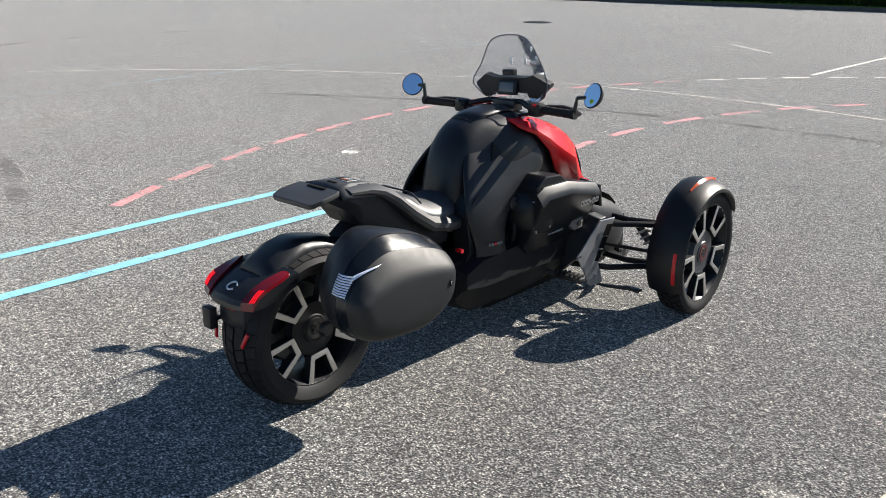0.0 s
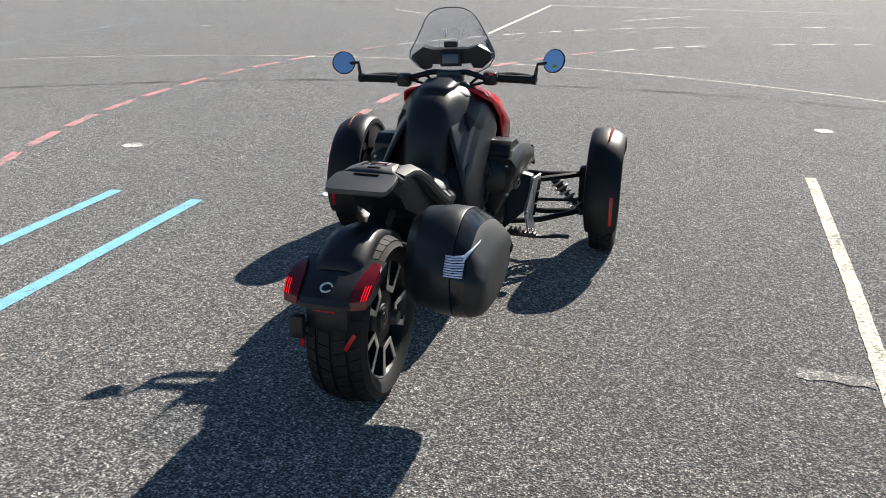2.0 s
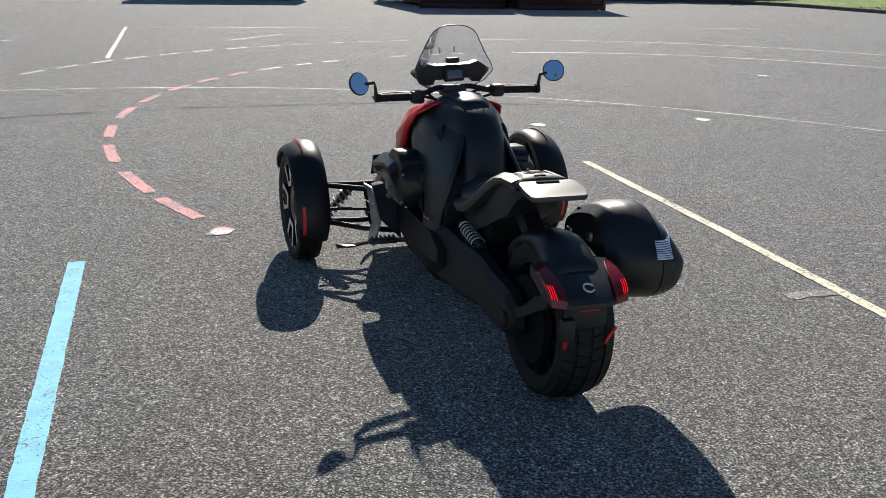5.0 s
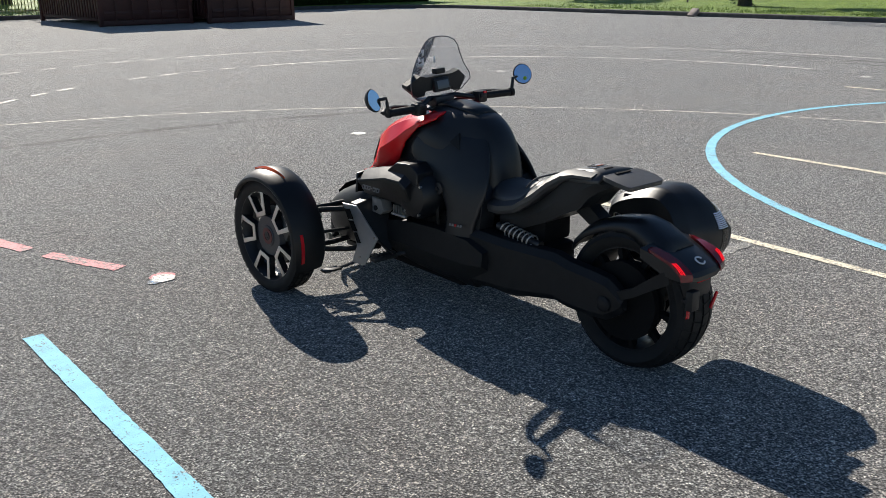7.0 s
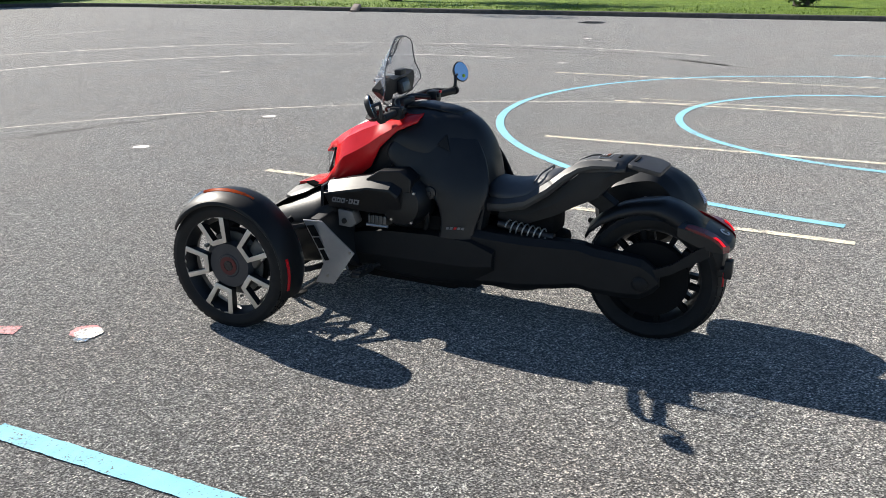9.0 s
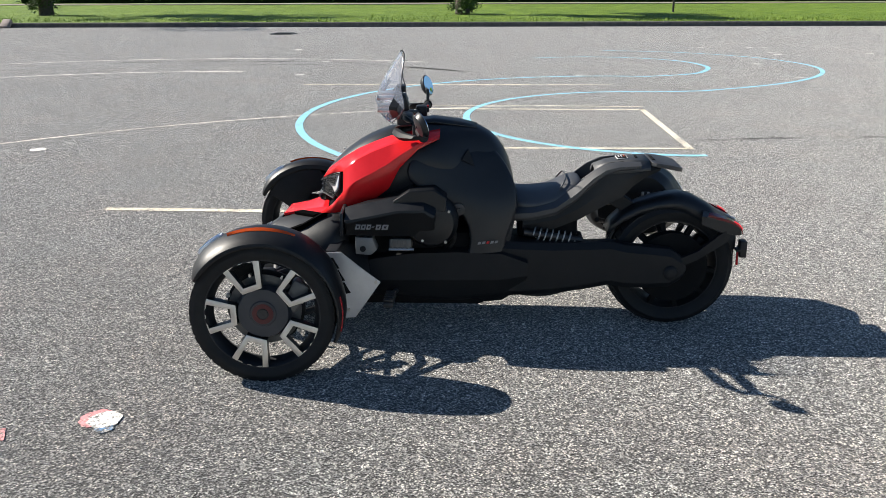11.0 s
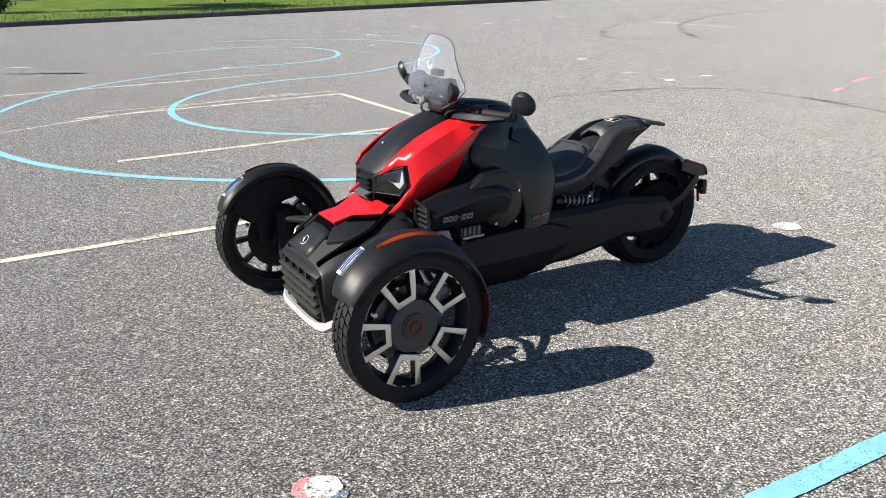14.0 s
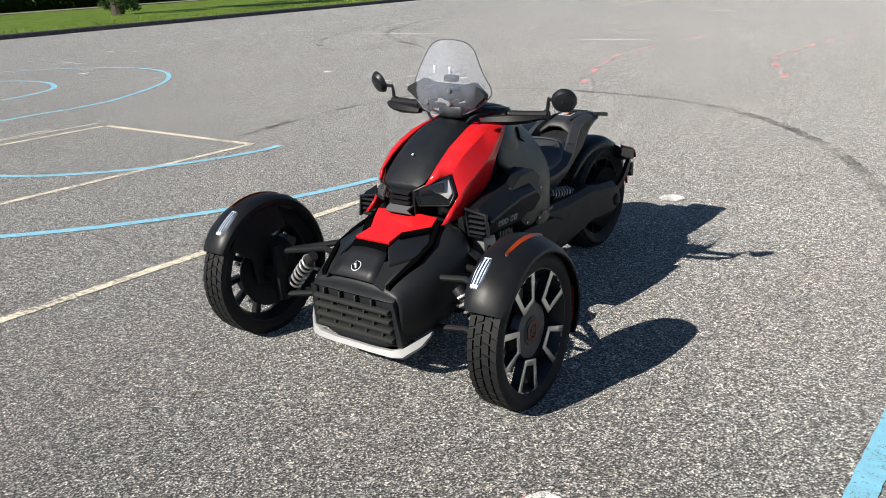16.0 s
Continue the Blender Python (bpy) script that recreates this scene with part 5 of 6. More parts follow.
    part("fin_bolt", bm, "steel", plate)
    bm = bmesh.new()
    prism(bm, [(s * 0.22, 1.33, 0.18), (s * 0.325, 1.33, 0.285), (s * 0.330, 1.35, 0.33), (s * 0.338, 1.43, 0.400), (s * 0.338, 1.47, 0.43), (s * 0.25, 1.45, 0.455), (s * 0.22, 1.35, 0.40)], (0, 0.05, 0), 0.004)
    part("radiator_shroud", bm, "black", trike, smooth=18)
    bm = bmesh.new()
    box(bm, (s * 0.225, 1.20, 0.440), (0.09, 0.10, 0.05), 0.008)
    cyl = part("engine_cylinder", bm, "dull_steel", trike, "bare metal engine part")
    for k in range(4):
        bm = bmesh.new()
        box(bm, (s * 0.271, 1.17 + 0.022 * k, 0.438), (0.012, 0.008, 0.055), 0.002)
        part("cooling_rib", bm, "dull_steel", cyl)
    bm = bmesh.new()
    tube(bm, [(s * 0.272, 1.14, 0.418), (s * 0.275, 1.25, 0.418)], 0.007, 8)
    part("pipe", bm, "steel", cyl)
    bm = bmesh.new()
    prism(bm, [(s * 0.29, 1.395, 0.478), (s * 0.29, 1.320, 0.474), (s * 0.29, 1.300, 0.420), (s * 0.29, 1.330, 0.395), (s * 0.29, 1.395, 0.40)], (s * -0.06, 0, 0), 0.004)
    bracket = part("side_bracket", bm, "pale_bracket", trike, "pale grey metal bracket under the airbox")
    bm = bmesh.new()
    disc(bm, (s * 0.292, 1.362, 0.425), 0.013, 0.008, (1, 0, 0), 16)
    part("rubber_plug", bm, "rubber", bracket)
    # foot peg
    bm = bmesh.new()
    box(bm, (s * 0.335, 1.245, 0.205), (0.14, 0.045, 0.022), 0.006)
    tube(bm, [(s * 0.20, 1.22, 0.21), (s * 0.28, 1.245, 0.205)], 0.012, 8)
    peg = part("foot_peg", bm, "iron", trike, "ribbed metal foot peg")
    for k in range(6):
        bm = bmesh.new()
        box(bm, (s * (0.28 + 0.022 * k), 1.245, 0.222), (0.008, 0.042, 0.014), 0.001)
        part("peg_rib", bm, "iron", peg)
    # hoses in the gap behind the engine
    bm = bmesh.new()
    tube(bm, smooth_path([(s * 0.17, 0.955, 0.66), (s * 0.215, 0.965, 0.56), (s * 0.22, 0.965, 0.46), (s * 0.19, 0.99, 0.40)]), 0.011, 8)
    part("hose", bm, "rubber", trike)
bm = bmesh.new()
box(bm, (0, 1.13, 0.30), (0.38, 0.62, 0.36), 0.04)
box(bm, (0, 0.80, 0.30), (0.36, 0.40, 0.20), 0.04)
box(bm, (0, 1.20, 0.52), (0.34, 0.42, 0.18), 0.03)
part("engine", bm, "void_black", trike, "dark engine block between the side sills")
bm = bmesh.new()
disc(bm, (0.185, 0.655, 0.440), 0.009, 0.03, (1, 0, 0), 18)
part("red_knob", bm, "red_reflector", trike, "small red knob ahead of the saddle bag")
bm = bmesh.new()
tube(bm, smooth_path([(0.30, 1.43, 0.14), (0.36, 1.50, 0.105), (0.47, 1.55, 0.10)]), 0.010, 8)
box(bm, (0.48, 1.555, 0.10), (0.09, 0.04, 0.012), 0.004)
part("brake_pedal", bm, "iron", trike)
bm = bmesh.new()
box(bm, (-0.47, 1.52, 0.10), (0.10, 0.05, 0.012), 0.004)
tube(bm, [(-0.24, 1.45, 0.15), (-0.43, 1.52, 0.10)], 0.010, 8)
part("foot_lever", bm, "iron", trike)

# ---- handlebar, clocks, screen, mirrors
BAR = [(0.0, 1.165, 0.965), (0.075, 1.160, 0.972), (0.135, 1.125, 0.962), (0.205, 1.100, 0.952), (0.39, 1.075, 0.955)]
bm = bmesh.new()
tube(bm, smooth_path([(-x, y, z - 0.012 * x / 0.39) for x, y, z in BAR[::-1]] + [(x, y, z + 0.010 * x / 0.39) for x, y, z in BAR[1:]], 6), 0.0125, 12)
bar = part("handlebar", bm, "satin", trike, "black handlebar")
bm = bmesh.new()
box(bm, (0, 1.165, 0.955), (0.12, 0.07, 0.05), 0.01)
tube(bm, [(0, 1.15, 0.88), (0, 1.165, 0.955)], [0.05, 0.035], 16)
part("clamp", bm, "iron", bar)
for s in (-1, 1):
    lift = 0.011 * s
    bm = bmesh.new()
    pts = [(s * (0.235 + 0.0165 * k), 1.096 - 0.0023 * k, 0.952 + lift + 0.0002 * k) for k in range(10)]
    tube(bm, pts, [0.0185 if k % 2 else 0.0170 for k in range(10)], 14)
    disc(bm, (s * 0.395, 1.073, 0.955 + lift), 0.021, 0.018, (1, 0, 0), 16)
    part("grip", bm, "rubber", bar, "ribbed rubber grip")
    bm = bmesh.new()
    box(bm, (s * 0.198, 1.098, 0.950 + lift), (0.062, 0.055, 0.058), 0.012)
    box(bm, (s * 0.190, 1.070, 0.958 + lift), (0.030, 0.016, 0.020), 0.004)
    part("switch_box", bm, "black", bar)
    bm = bmesh.new()
    box(bm, (s * 0.205, 1.068, 0.972 + lift), (0.020, 0.008, 0.012), 0.002)
    part("switch", bm, "red_reflector" if s > 0 else "grey", bar)
    bm = bmesh.new()
    tube(bm, smooth_path([(s * 0.155, 1.13, 0.958), (s * 0.12, 1.19, 0.945), (s * 0.09, 1.20, 0.92), (s * 0.06, 1.15, 0.90)]), 0.006, 8)
    tube(bm, smooth_path([(s * 0.165, 1.10, 0.94), (s * 0.11, 1.10, 0.925), (s * 0.06, 1.12, 0.905)]), 0.006, 8)
    part("cable", bm, "rubber", bar)
    # wind deflector in front of the grip
    bm = bmesh.new()
    rings = []
    for x, y, z, h in ((0.160, 1.190, 0.940, 0.022), (0.20, 1.192, 0.943, 0.036), (0.28, 1.180, 0.946, 0.044), (0.35, 1.155, 0.949, 0.036), (0.405, 1.100, 0.952, 0.018)):
        rings.append([Vector((s * x, y + d, z + lift + u * h / 2)) for d, u in ((0, -1), (0.022, -0.2), (0.012, 0.8), (0, 1), (-0.010, 0.8), (-0.008, -0.8))])
    grid_faces(bm, rings)
    part("grip_guard", bm, "guard_grey", bar, "dark grey wind guard in front of a grip", smooth=30)
    # mirror
    c = Vector((s * 0.478, 1.075, 1.028 + 0.021 * s))
    n = Vector((-s * 0.40, -1.0, 0.36)).normalized()
    bm = bmesh.new()
    tube(bm, [(s * 0.397, 1.073, 0.955 + lift), (s * 0.404, 1.072, 1.000 + lift), (s * 0.407, 1.074, 1.022 + lift), c - n * 0.022], [0.009, 0.008, 0.008, 0.007], 10)
    part("mirror_stem", bm, "satin", bar)
    bm = bmesh.new()
    axis, sd, upv = frame_of(n)
    tube(bm, [c - n * 0.024, c - n * 0.019, c - n * 0.006, c + n * 0.002, c + n * 0.004], [0.020, 0.040, 0.050, 0.052, 0.049], 36)
    shell = part("mirror_shell", bm, "satin", bar, "round black bar-end mirror")
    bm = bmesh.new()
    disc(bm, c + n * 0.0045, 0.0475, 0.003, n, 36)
    part("mirror_glass", bm, "mirror", bar, "round mirror with sky blue tinted into its glass")
bm = bmesh.new()
low = Vector((0.010, 0, -0.026))
disc(bm, c + n * 0.0072 + low - n * low.dot(n), 0.009, 0.002, n, 14)
part("mirror_sticker", bm, "green_dot", bar)

bm = bmesh.new()
for s in (-1, 1):
    prism(bm, [(s * 0.0, 1.185, 1.050), (s * 0.085, 1.185, 1.050), (s * 0.125, 1.180, 1.062), (s * 0.192, 1.205, 1.022), (s * 0.192, 1.208, 1.008), (s * 0.140, 1.195, 0.962), (s * 0.098, 1.190, 0.965), (s * 0.090, 1.188, 0.985), (s * 0.0, 1.185, 0.985)], (0, 0.035, 0.006))
pod = part("instrument_pod", bm, "black", trike, "black winged instrument pod", smooth=25)
bm = bmesh.new()
box(bm, (0, 1.178, 1.008), (0.100, 0.030, 0.066), 0.008, pose(0, 0, 0, -14, 0, 0))
part("instrument_body", bm, "black", pod)
bm = bmesh.new()
box(bm, (0, 1.1615, 1.010), (0.074, 0.003, 0.040), 0.001, pose(0, 0, 0, -14, 0, 0))
part("display", bm, "display", pod, "pale grey display")
bm = bmesh.new()
box(bm, (0, 1.190, 1.072), (0.060, 0.035, 0.026), 0.005)
part("device_mount", bm, "black", pod)
for s in (-1, 1):
    for zz in (0.985, 1.040):
        bm = bmesh.new()
        tube(bm, [(s * 0.055, 1.225, zz), (s * 0.055, 1.298, zz)], 0.010, 12)
        part("screen_bolt", bm, "steel", pod)
    bm = bmesh.new()
    box(bm, (s * 0.0375, 1.258, 1.116), (0.009, 0.006, 0.030), 0.001)
    part("screen_tab", bm, "label_white", pod)

bm = bmesh.new()
rows = []
for z, hw, y in ((0.938, 0.060, 1.250), (0.955, 0.110, 1.278), (0.985, 0.165, 1.303), (1.030, 0.196, 1.314), (1.060, 0.192, 1.310), (1.110, 0.164, 1.288), (1.160, 0.138, 1.258), (1.198, 0.118, 1.234), (1.224, 0.096, 1.217), (1.240, 0.064, 1.206), (1.246, 0.028, 1.202)):
    rows.append([Vector((hw * u / 5, y - 3.4 * (hw * u / 5) ** 2, z)) for u in range(-5, 6)])
grid_faces(bm, rows, closed=False)
screen = part("windscreen", bm, "glass", trike, "clear plastic windscreen", smooth=80)
bm = bmesh.new()
edge = [r[0] for r in rows] + [r[-1] for r in rows[::-1]]
tube(bm, edge, 0.0026, 6)
part("screen_edge", bm, "edge_smoke", screen, "dark polished edge")

# the bars, with the pod and the screen, stand turned a little to the left and lean with it
bar.matrix_basis = Matrix.Translation((-0.008, 1.146, -0.007)) @ pose(0, 0, 0, 0, 0, 2.2) @ Matrix.Translation((0, -1.12, 0))
pod.matrix_basis = Matrix.Translation((-0.009, 1.214, 1.030)) @ pose(0, 0, 0, 0, -3.0, 3.6) @ Matrix.Translation((0, -1.20, -1.015))
screen.matrix_basis = Matrix.Translation((-0.010, 1.258, 1.090)) @ pose(0, 0, 0, 0, -2.0, 3.6) @ Matrix.Translation((0, -1.25, -1.090))

# ---- seat, side rails, rack
def sloped(bm):
    """Lean everything behind the seat hump gently down towards the rear."""
    for v in bm.verts:
        f = min(1.0, max(0.0, (0.33 - v.co.y) / 0.38))
        v.co.z -= 0.032 * f
        v.co.y += 0.010 * f
    return bm


seat = loft([(0.735, [(0, 0.655), (0.055, 0.654), (0.106, 0.618), (0.115, 0.585), (0.09, 0.545), (0, 0.545)]),
             (0.68, [(0, 0.642), (0.060, 0.643), (0.128, 0.602), (0.135, 0.575), (0.10, 0.535), (0, 0.535)]),
             (0.60, [(0, 0.642), (0.066, 0.644), (0.143, 0.602), (0.150, 0.575), (0.11, 0.53), (0, 0.53)]),
             (0.53, [(0, 0.655), (0.066, 0.659), (0.143, 0.618), (0.150, 0.590), (0.11, 0.54), (0, 0.54)]),
             (0.475, [(0, 0.690), (0.065, 0.692), (0.132, 0.650), (0.140, 0.610), (0.10, 0.56), (0, 0.56)]),
             (0.43, [(0, 0.700), (0.080, 0.698), (0.118, 0.680), (0.125, 0.625), (0.09, 0.58), (0, 0.58)]),
             (0.39, [(0, 0.690), (0.070, 0.688), (0.10, 0.675), (0.10, 0.63), (0.08, 0.60), (0, 0.60)])])
seat = part("seat", seat, "vinyl", trike, "black vinyl seat with a raised back", smooth=0, sub=2)
seat.data.shade_smooth()
bm = bmesh.new()
tube(bm, smooth_path([(-0.118, 0.50, 0.655), (-0.085, 0.475, 0.694), (0, 0.470, 0.700), (0.085, 0.475, 0.694), (0.118, 0.50, 0.655)]), 0.004, 6)
part("seam", bm, "grey", seat)
for s in (-1, 1):
    bm = bmesh.new()
    rings = []
    for y, z, h, x, w in ((0.72, 0.545, 0.060, 0.125, 0.05), (0.62, 0.555, 0.062, 0.145, 0.05), (0.52, 0.580, 0.062, 0.150, 0.05), (0.43, 0.640, 0.064, 0.138, 0.05), (0.36, 0.702, 0.060, 0.118, 0.05), (0.30, 0.742, 0.046, 0.102, 0.05), (0.24, 0.762, 0.034, 0.096, 0.05), (0.14, 0.776, 0.026, 0.096, 0.04)):
        rings.append([Vector((s * xx, y, zz)) for xx, zz in ((x - w / 2, z - h / 2), (x + w / 2 - 0.008, z - h / 2), (x + w / 2, z - h / 4), (x + w / 2, z + h * 0.08), (x - w * 0.25, z + h / 2), (x - w / 2, z + h / 2))])
    grid_faces(bm, rings)
    part("seat_rail", sloped(bm), "rail_grey", trike, "sweeping dark grey side rail under the seat", smooth=25)
    bm = bmesh.new()
    rings = []
    for y, z, h, x in ((0.66, 0.490, 0.06, 0.105), (0.52, 0.515, 0.09, 0.112), (0.40, 0.575, 0.11, 0.110), (0.30, 0.648, 0.140, 0.102), (0.215, 0.698, 0.146, 0.094), (0.170, 0.730, 0.100, 0.092), (0.12, 0.752, 0.064, 0.090), (0.05, 0.772, 0.022, 0.088)):
        rings.append([Vector((s * xx, y, zz)) for xx, zz in ((0.001, z - h / 2), (x, z - h / 2), (x + 0.012, z), (x, z + h / 2), (0.001, z + h / 2))])
    grid_faces(bm, rings)
    part("tail_underside", sloped(bm), "black", trike, smooth=25)
bm = bmesh.new()
prism(bm, [(-0.035, y, z) for y, z in ((0.320, 0.600), (0.250, 0.640), (0.155, 0.575), (0.205, 0.535))], (0.07, 0, 0), 0.004)
part("fender_strut", bm, "arm_black", trike, smooth=20)
# near-black filler block added to close the gap behind the rear shock
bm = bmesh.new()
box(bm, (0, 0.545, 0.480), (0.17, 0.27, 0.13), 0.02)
part("under_seat_filler", bm, "void_black", trike)
bm = bmesh.new()
rings = []
for y, z, hw, out in ((0.345, 0.742, 0.036, 0.086), (0.285, 0.768, 0.042, 0.096), (0.19, 0.790, 0.052, 0.108), (0.10, 0.798, 0.084, 0.120)):
    drop = 0.60 * (out - hw)
    rings.append([Vector((x, y, z - d)) for x, d in ((-out - 0.004, drop + 0.012), (-out, drop), (-hw, 0.0), (0, -0.002), (hw, 0.0), (out, drop), (out + 0.004, drop + 0.012))])
grid_faces(bm, rings, closed=False)
rack = part("luggage_rack", sloped(bm), "rack_black", trike, "flat black luggage rack behind the seat", solid=0.014, smooth=20)
bm = bmesh.new()
prism(bm, [(-0.102, 0.092, 0.797), (0.102, 0.092, 0.797), (0.114, 0.070, 0.796), (0.118, 0.000, 0.792), (0.108, -0.040, 0.784), (0.095, -0.048, 0.782), (-0.095, -0.048, 0.782), (-0.108, -0.040, 0.784), (-0.118, 0.000, 0.792), (-0.114, 0.070, 0.796)], (0, 0.002, -0.018), 0.003)
part("rack_end", sloped(bm), "rack_gloss", rack, "flat end plate with chamfered corners", smooth=18)
for x0, y0, w, d, z in ((0, 0.150, 0.046, 0.010, 0.7975), (0, 0.076, 0.090, 0.012, 0.7985), (-0.084, 0.255, 0.026, 0.055, 0.773), (0.084, 0.255, 0.026, 0.055, 0.773)):
    bm = bmesh.new()
    if abs(x0) > 0.01:
        g = 1 if x0 > 0 else -1
        prism(bm, [(g * 0.054, 0.285, 0.7635), (g * 0.080, 0.280, 0.7490), (g * 0.090, 0.205, 0.7655), (g * 0.066, 0.215, 0.7800)], (0, 0, 0.003))
    else:
        box(bm, (x0, y0, z), (w, d, 0.003))
    part("rack_slot", sloped(bm), "void_black", rack)
bm = bmesh.new()
tilt = pose(0, 0, 0, -10, 0, 0)
box(bm, (0, 0.215, 0.789), (0.070, 0.050, 0.002), 0.0, tilt)
part("sticker", sloped(bm), "label_white", rack, "small white-framed warning sticker")
bm = bmesh.new()
box(bm, (0.0, 0.215, 0.7908), (0.062, 0.043, 0.002), 0.0, tilt)
part("sticker_field", sloped(bm), "void_black", rack)
for k in range(3):
    bm = bmesh.new()
    box(bm, (0.008, 0.203 + 0.012 * k, 0.7945 - 0.0021 * k), (0.034, 0.004, 0.002), 0.0, tilt)
    part("sticker_bar", sloped(bm), "label_white" if k else "orange", rack)

# ---- rear wheel, swing arm, shock
wheel("rear_wheel", (0.016, -0.022, 0.29), 0.215, 0.298, 0.214, 1, 60, trike, 40, True, 0.020)
bm = bmesh.new()
rings = []
for y, z0, z1, x0, x1 in ((0.78, 0.172, 0.440, -0.215, -0.09), (0.66, 0.178, 0.430, -0.205, -0.10), (0.52, 0.184, 0.425, -0.198, -0.118), (0.38, 0.204, 0.428, -0.192, -0.122), (0.27, 0.225, 0.432, -0.188, -0.124), (0.20, 0.212, 0.415, -0.186, -0.124), (0.08, 0.210, 0.405, -0.184, -0.122), (0.0, 0.215, 0.395, -0.180, -0.122), (-0.05, 0.245, 0.360, -0.172, -0.122), (-0.072, 0.270, 0.330, -0.164, -0.124)):
    rings.append([Vector((x, y, z)) for x, z in ((x1, z0), (x0 + 0.022, z0 + 0.002), (x0, z0 + 0.03), (x0, z1 - 0.03), (x0 + 0.022, z1 - 0.002), (x1, z1))])
grid_faces(bm, rings)
arm = part("swing_arm", bm, "arm_black", trike, "thick matt black swing arm", smooth=22)
bm = bmesh.new()
tube(bm, [(-0.17, 0, 0.29), (-0.186, 0, 0.29), (-0.192, 0, 0.29), (-0.194, 0, 0.29)], [0.034, 0.032, 0.024, 0.012], 36)
part("hub_cover", bm, "arm_black", arm)
bm = bmesh.new()
tube(bm, [(0.115, 0, 0.29), (0.135, 0, 0.29)], [0.03, 0.022], 20)
part("axle_nut", bm, "iron", arm)
bm = bmesh.new()
disc(bm, (-0.085, -0.022, 0.29), 0.162, 0.03, (1, 0, 0), 48)
part("hub_shield", bm, "void_black", arm)
a, b = Vector((-0.125, 0.655, 0.458)), Vector((-0.125, 0.395, 0.424))
bm = bmesh.new()
tube(bm, [a, a + (b - a) * 0.2, b - (b - a) * 0.1, b], [0.018, 0.016, 0.016, 0.02], 12)
shock = part("rear_shock", bm, "iron", trike)
bm = bmesh.new()
coil(bm, a + (b - a) * 0.16, a + (b - a) * 0.88, 0.028, 0.0036, 7)
part("coil_spring", bm, "spring", shock, "pale coil spring")
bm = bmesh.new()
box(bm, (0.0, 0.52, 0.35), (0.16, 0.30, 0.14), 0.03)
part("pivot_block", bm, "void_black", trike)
bm = bmesh.new()
tube(bm, smooth_path([(-0.15, 0.66, 0.185), (-0.13, 0.58, 0.172), (-0.12, 0.50, 0.180), (-0.12, 0.44, 0.205)]), 0.018, 10)
part("lower_pipe", bm, "iron", trike)

# ---- rear fender, tail, lamps
def swept(bm):
    """Draw the outer ends of the tail forward."""
    for v in bm.verts:
        v.co.y += 0.33 * max(0.0, abs(v.co.x) - 0.05)
    return bm


bm = bmesh.new()
rings = []
for y, z, hw, drop in ((0.276, 0.452, 0.066, 0.030), (0.258, 0.496, 0.072, 0.046), (0.205, 0.546, 0.075, 0.052), (0.130, 0.586, 0.076, 0.054), (0.060, 0.608, 0.078, 0.056), (-0.005, 0.620, 0.083, 0.060), (-0.050, 0.625, 0.089, 0.074), (-0.105, 0.612, 0.094, 0.090), (-0.170, 0.578, 0.098, 0.090), (-0.225, 0.543, 0.096, 0.070)):
    rings.append([Vector((x, y, zz)) for x, zz in ((-hw, z - drop), (-hw * 0.97, z - drop * 0.50), (-hw * 0.80, z - 0.016), (-hw * 0.45, z - 0.002), (hw * 0.45, z - 0.002), (hw * 0.80, z - 0.016), (hw * 0.97, z - drop * 0.50), (hw, z - drop))])
grid_faces(bm, rings, closed=False)
rear = part("rear_fender", bm, "satin", trike, "satin black rear mudguard over the wheel", smooth=50, solid=0.012)
tail = loft([(-0.160, [(0, 0.562), (0.080, 0.558), (0.110, 0.554), (0.144, 0.544), (0.142, 0.505), (0.10, 0.49), (0, 0.485)]),
             (-0.250, [(0, 0.527), (0.070, 0.526), (0.092, 0.525), (0.143, 0.526), (0.140, 0.468), (0.09, 0.450), (0, 0.446)]),
             (-0.300, [(0, 0.502), (0.060, 0.501), (0.082, 0.500), (0.143, 0.510), (0.138, 0.456), (0.08, 0.442), (0, 0.440)]),
             (-0.328, [(0, 0.482), (0.050, 0.481), (0.074, 0.479), (0.139, 0.490), (0.133, 0.454), (0.06, 0.444), (0, 0.442)]),
             (-0.338, [(0, 0.464), (0.050, 0.463), (0.074, 0.462), (0.135, 0.470), (0.130, 0.454), (0.06, 0.446), (0, 0.444)])])
tail = part("tail_cover", swept(tail), "tail_black", trike, "black tail cover with a round badge", smooth=18)
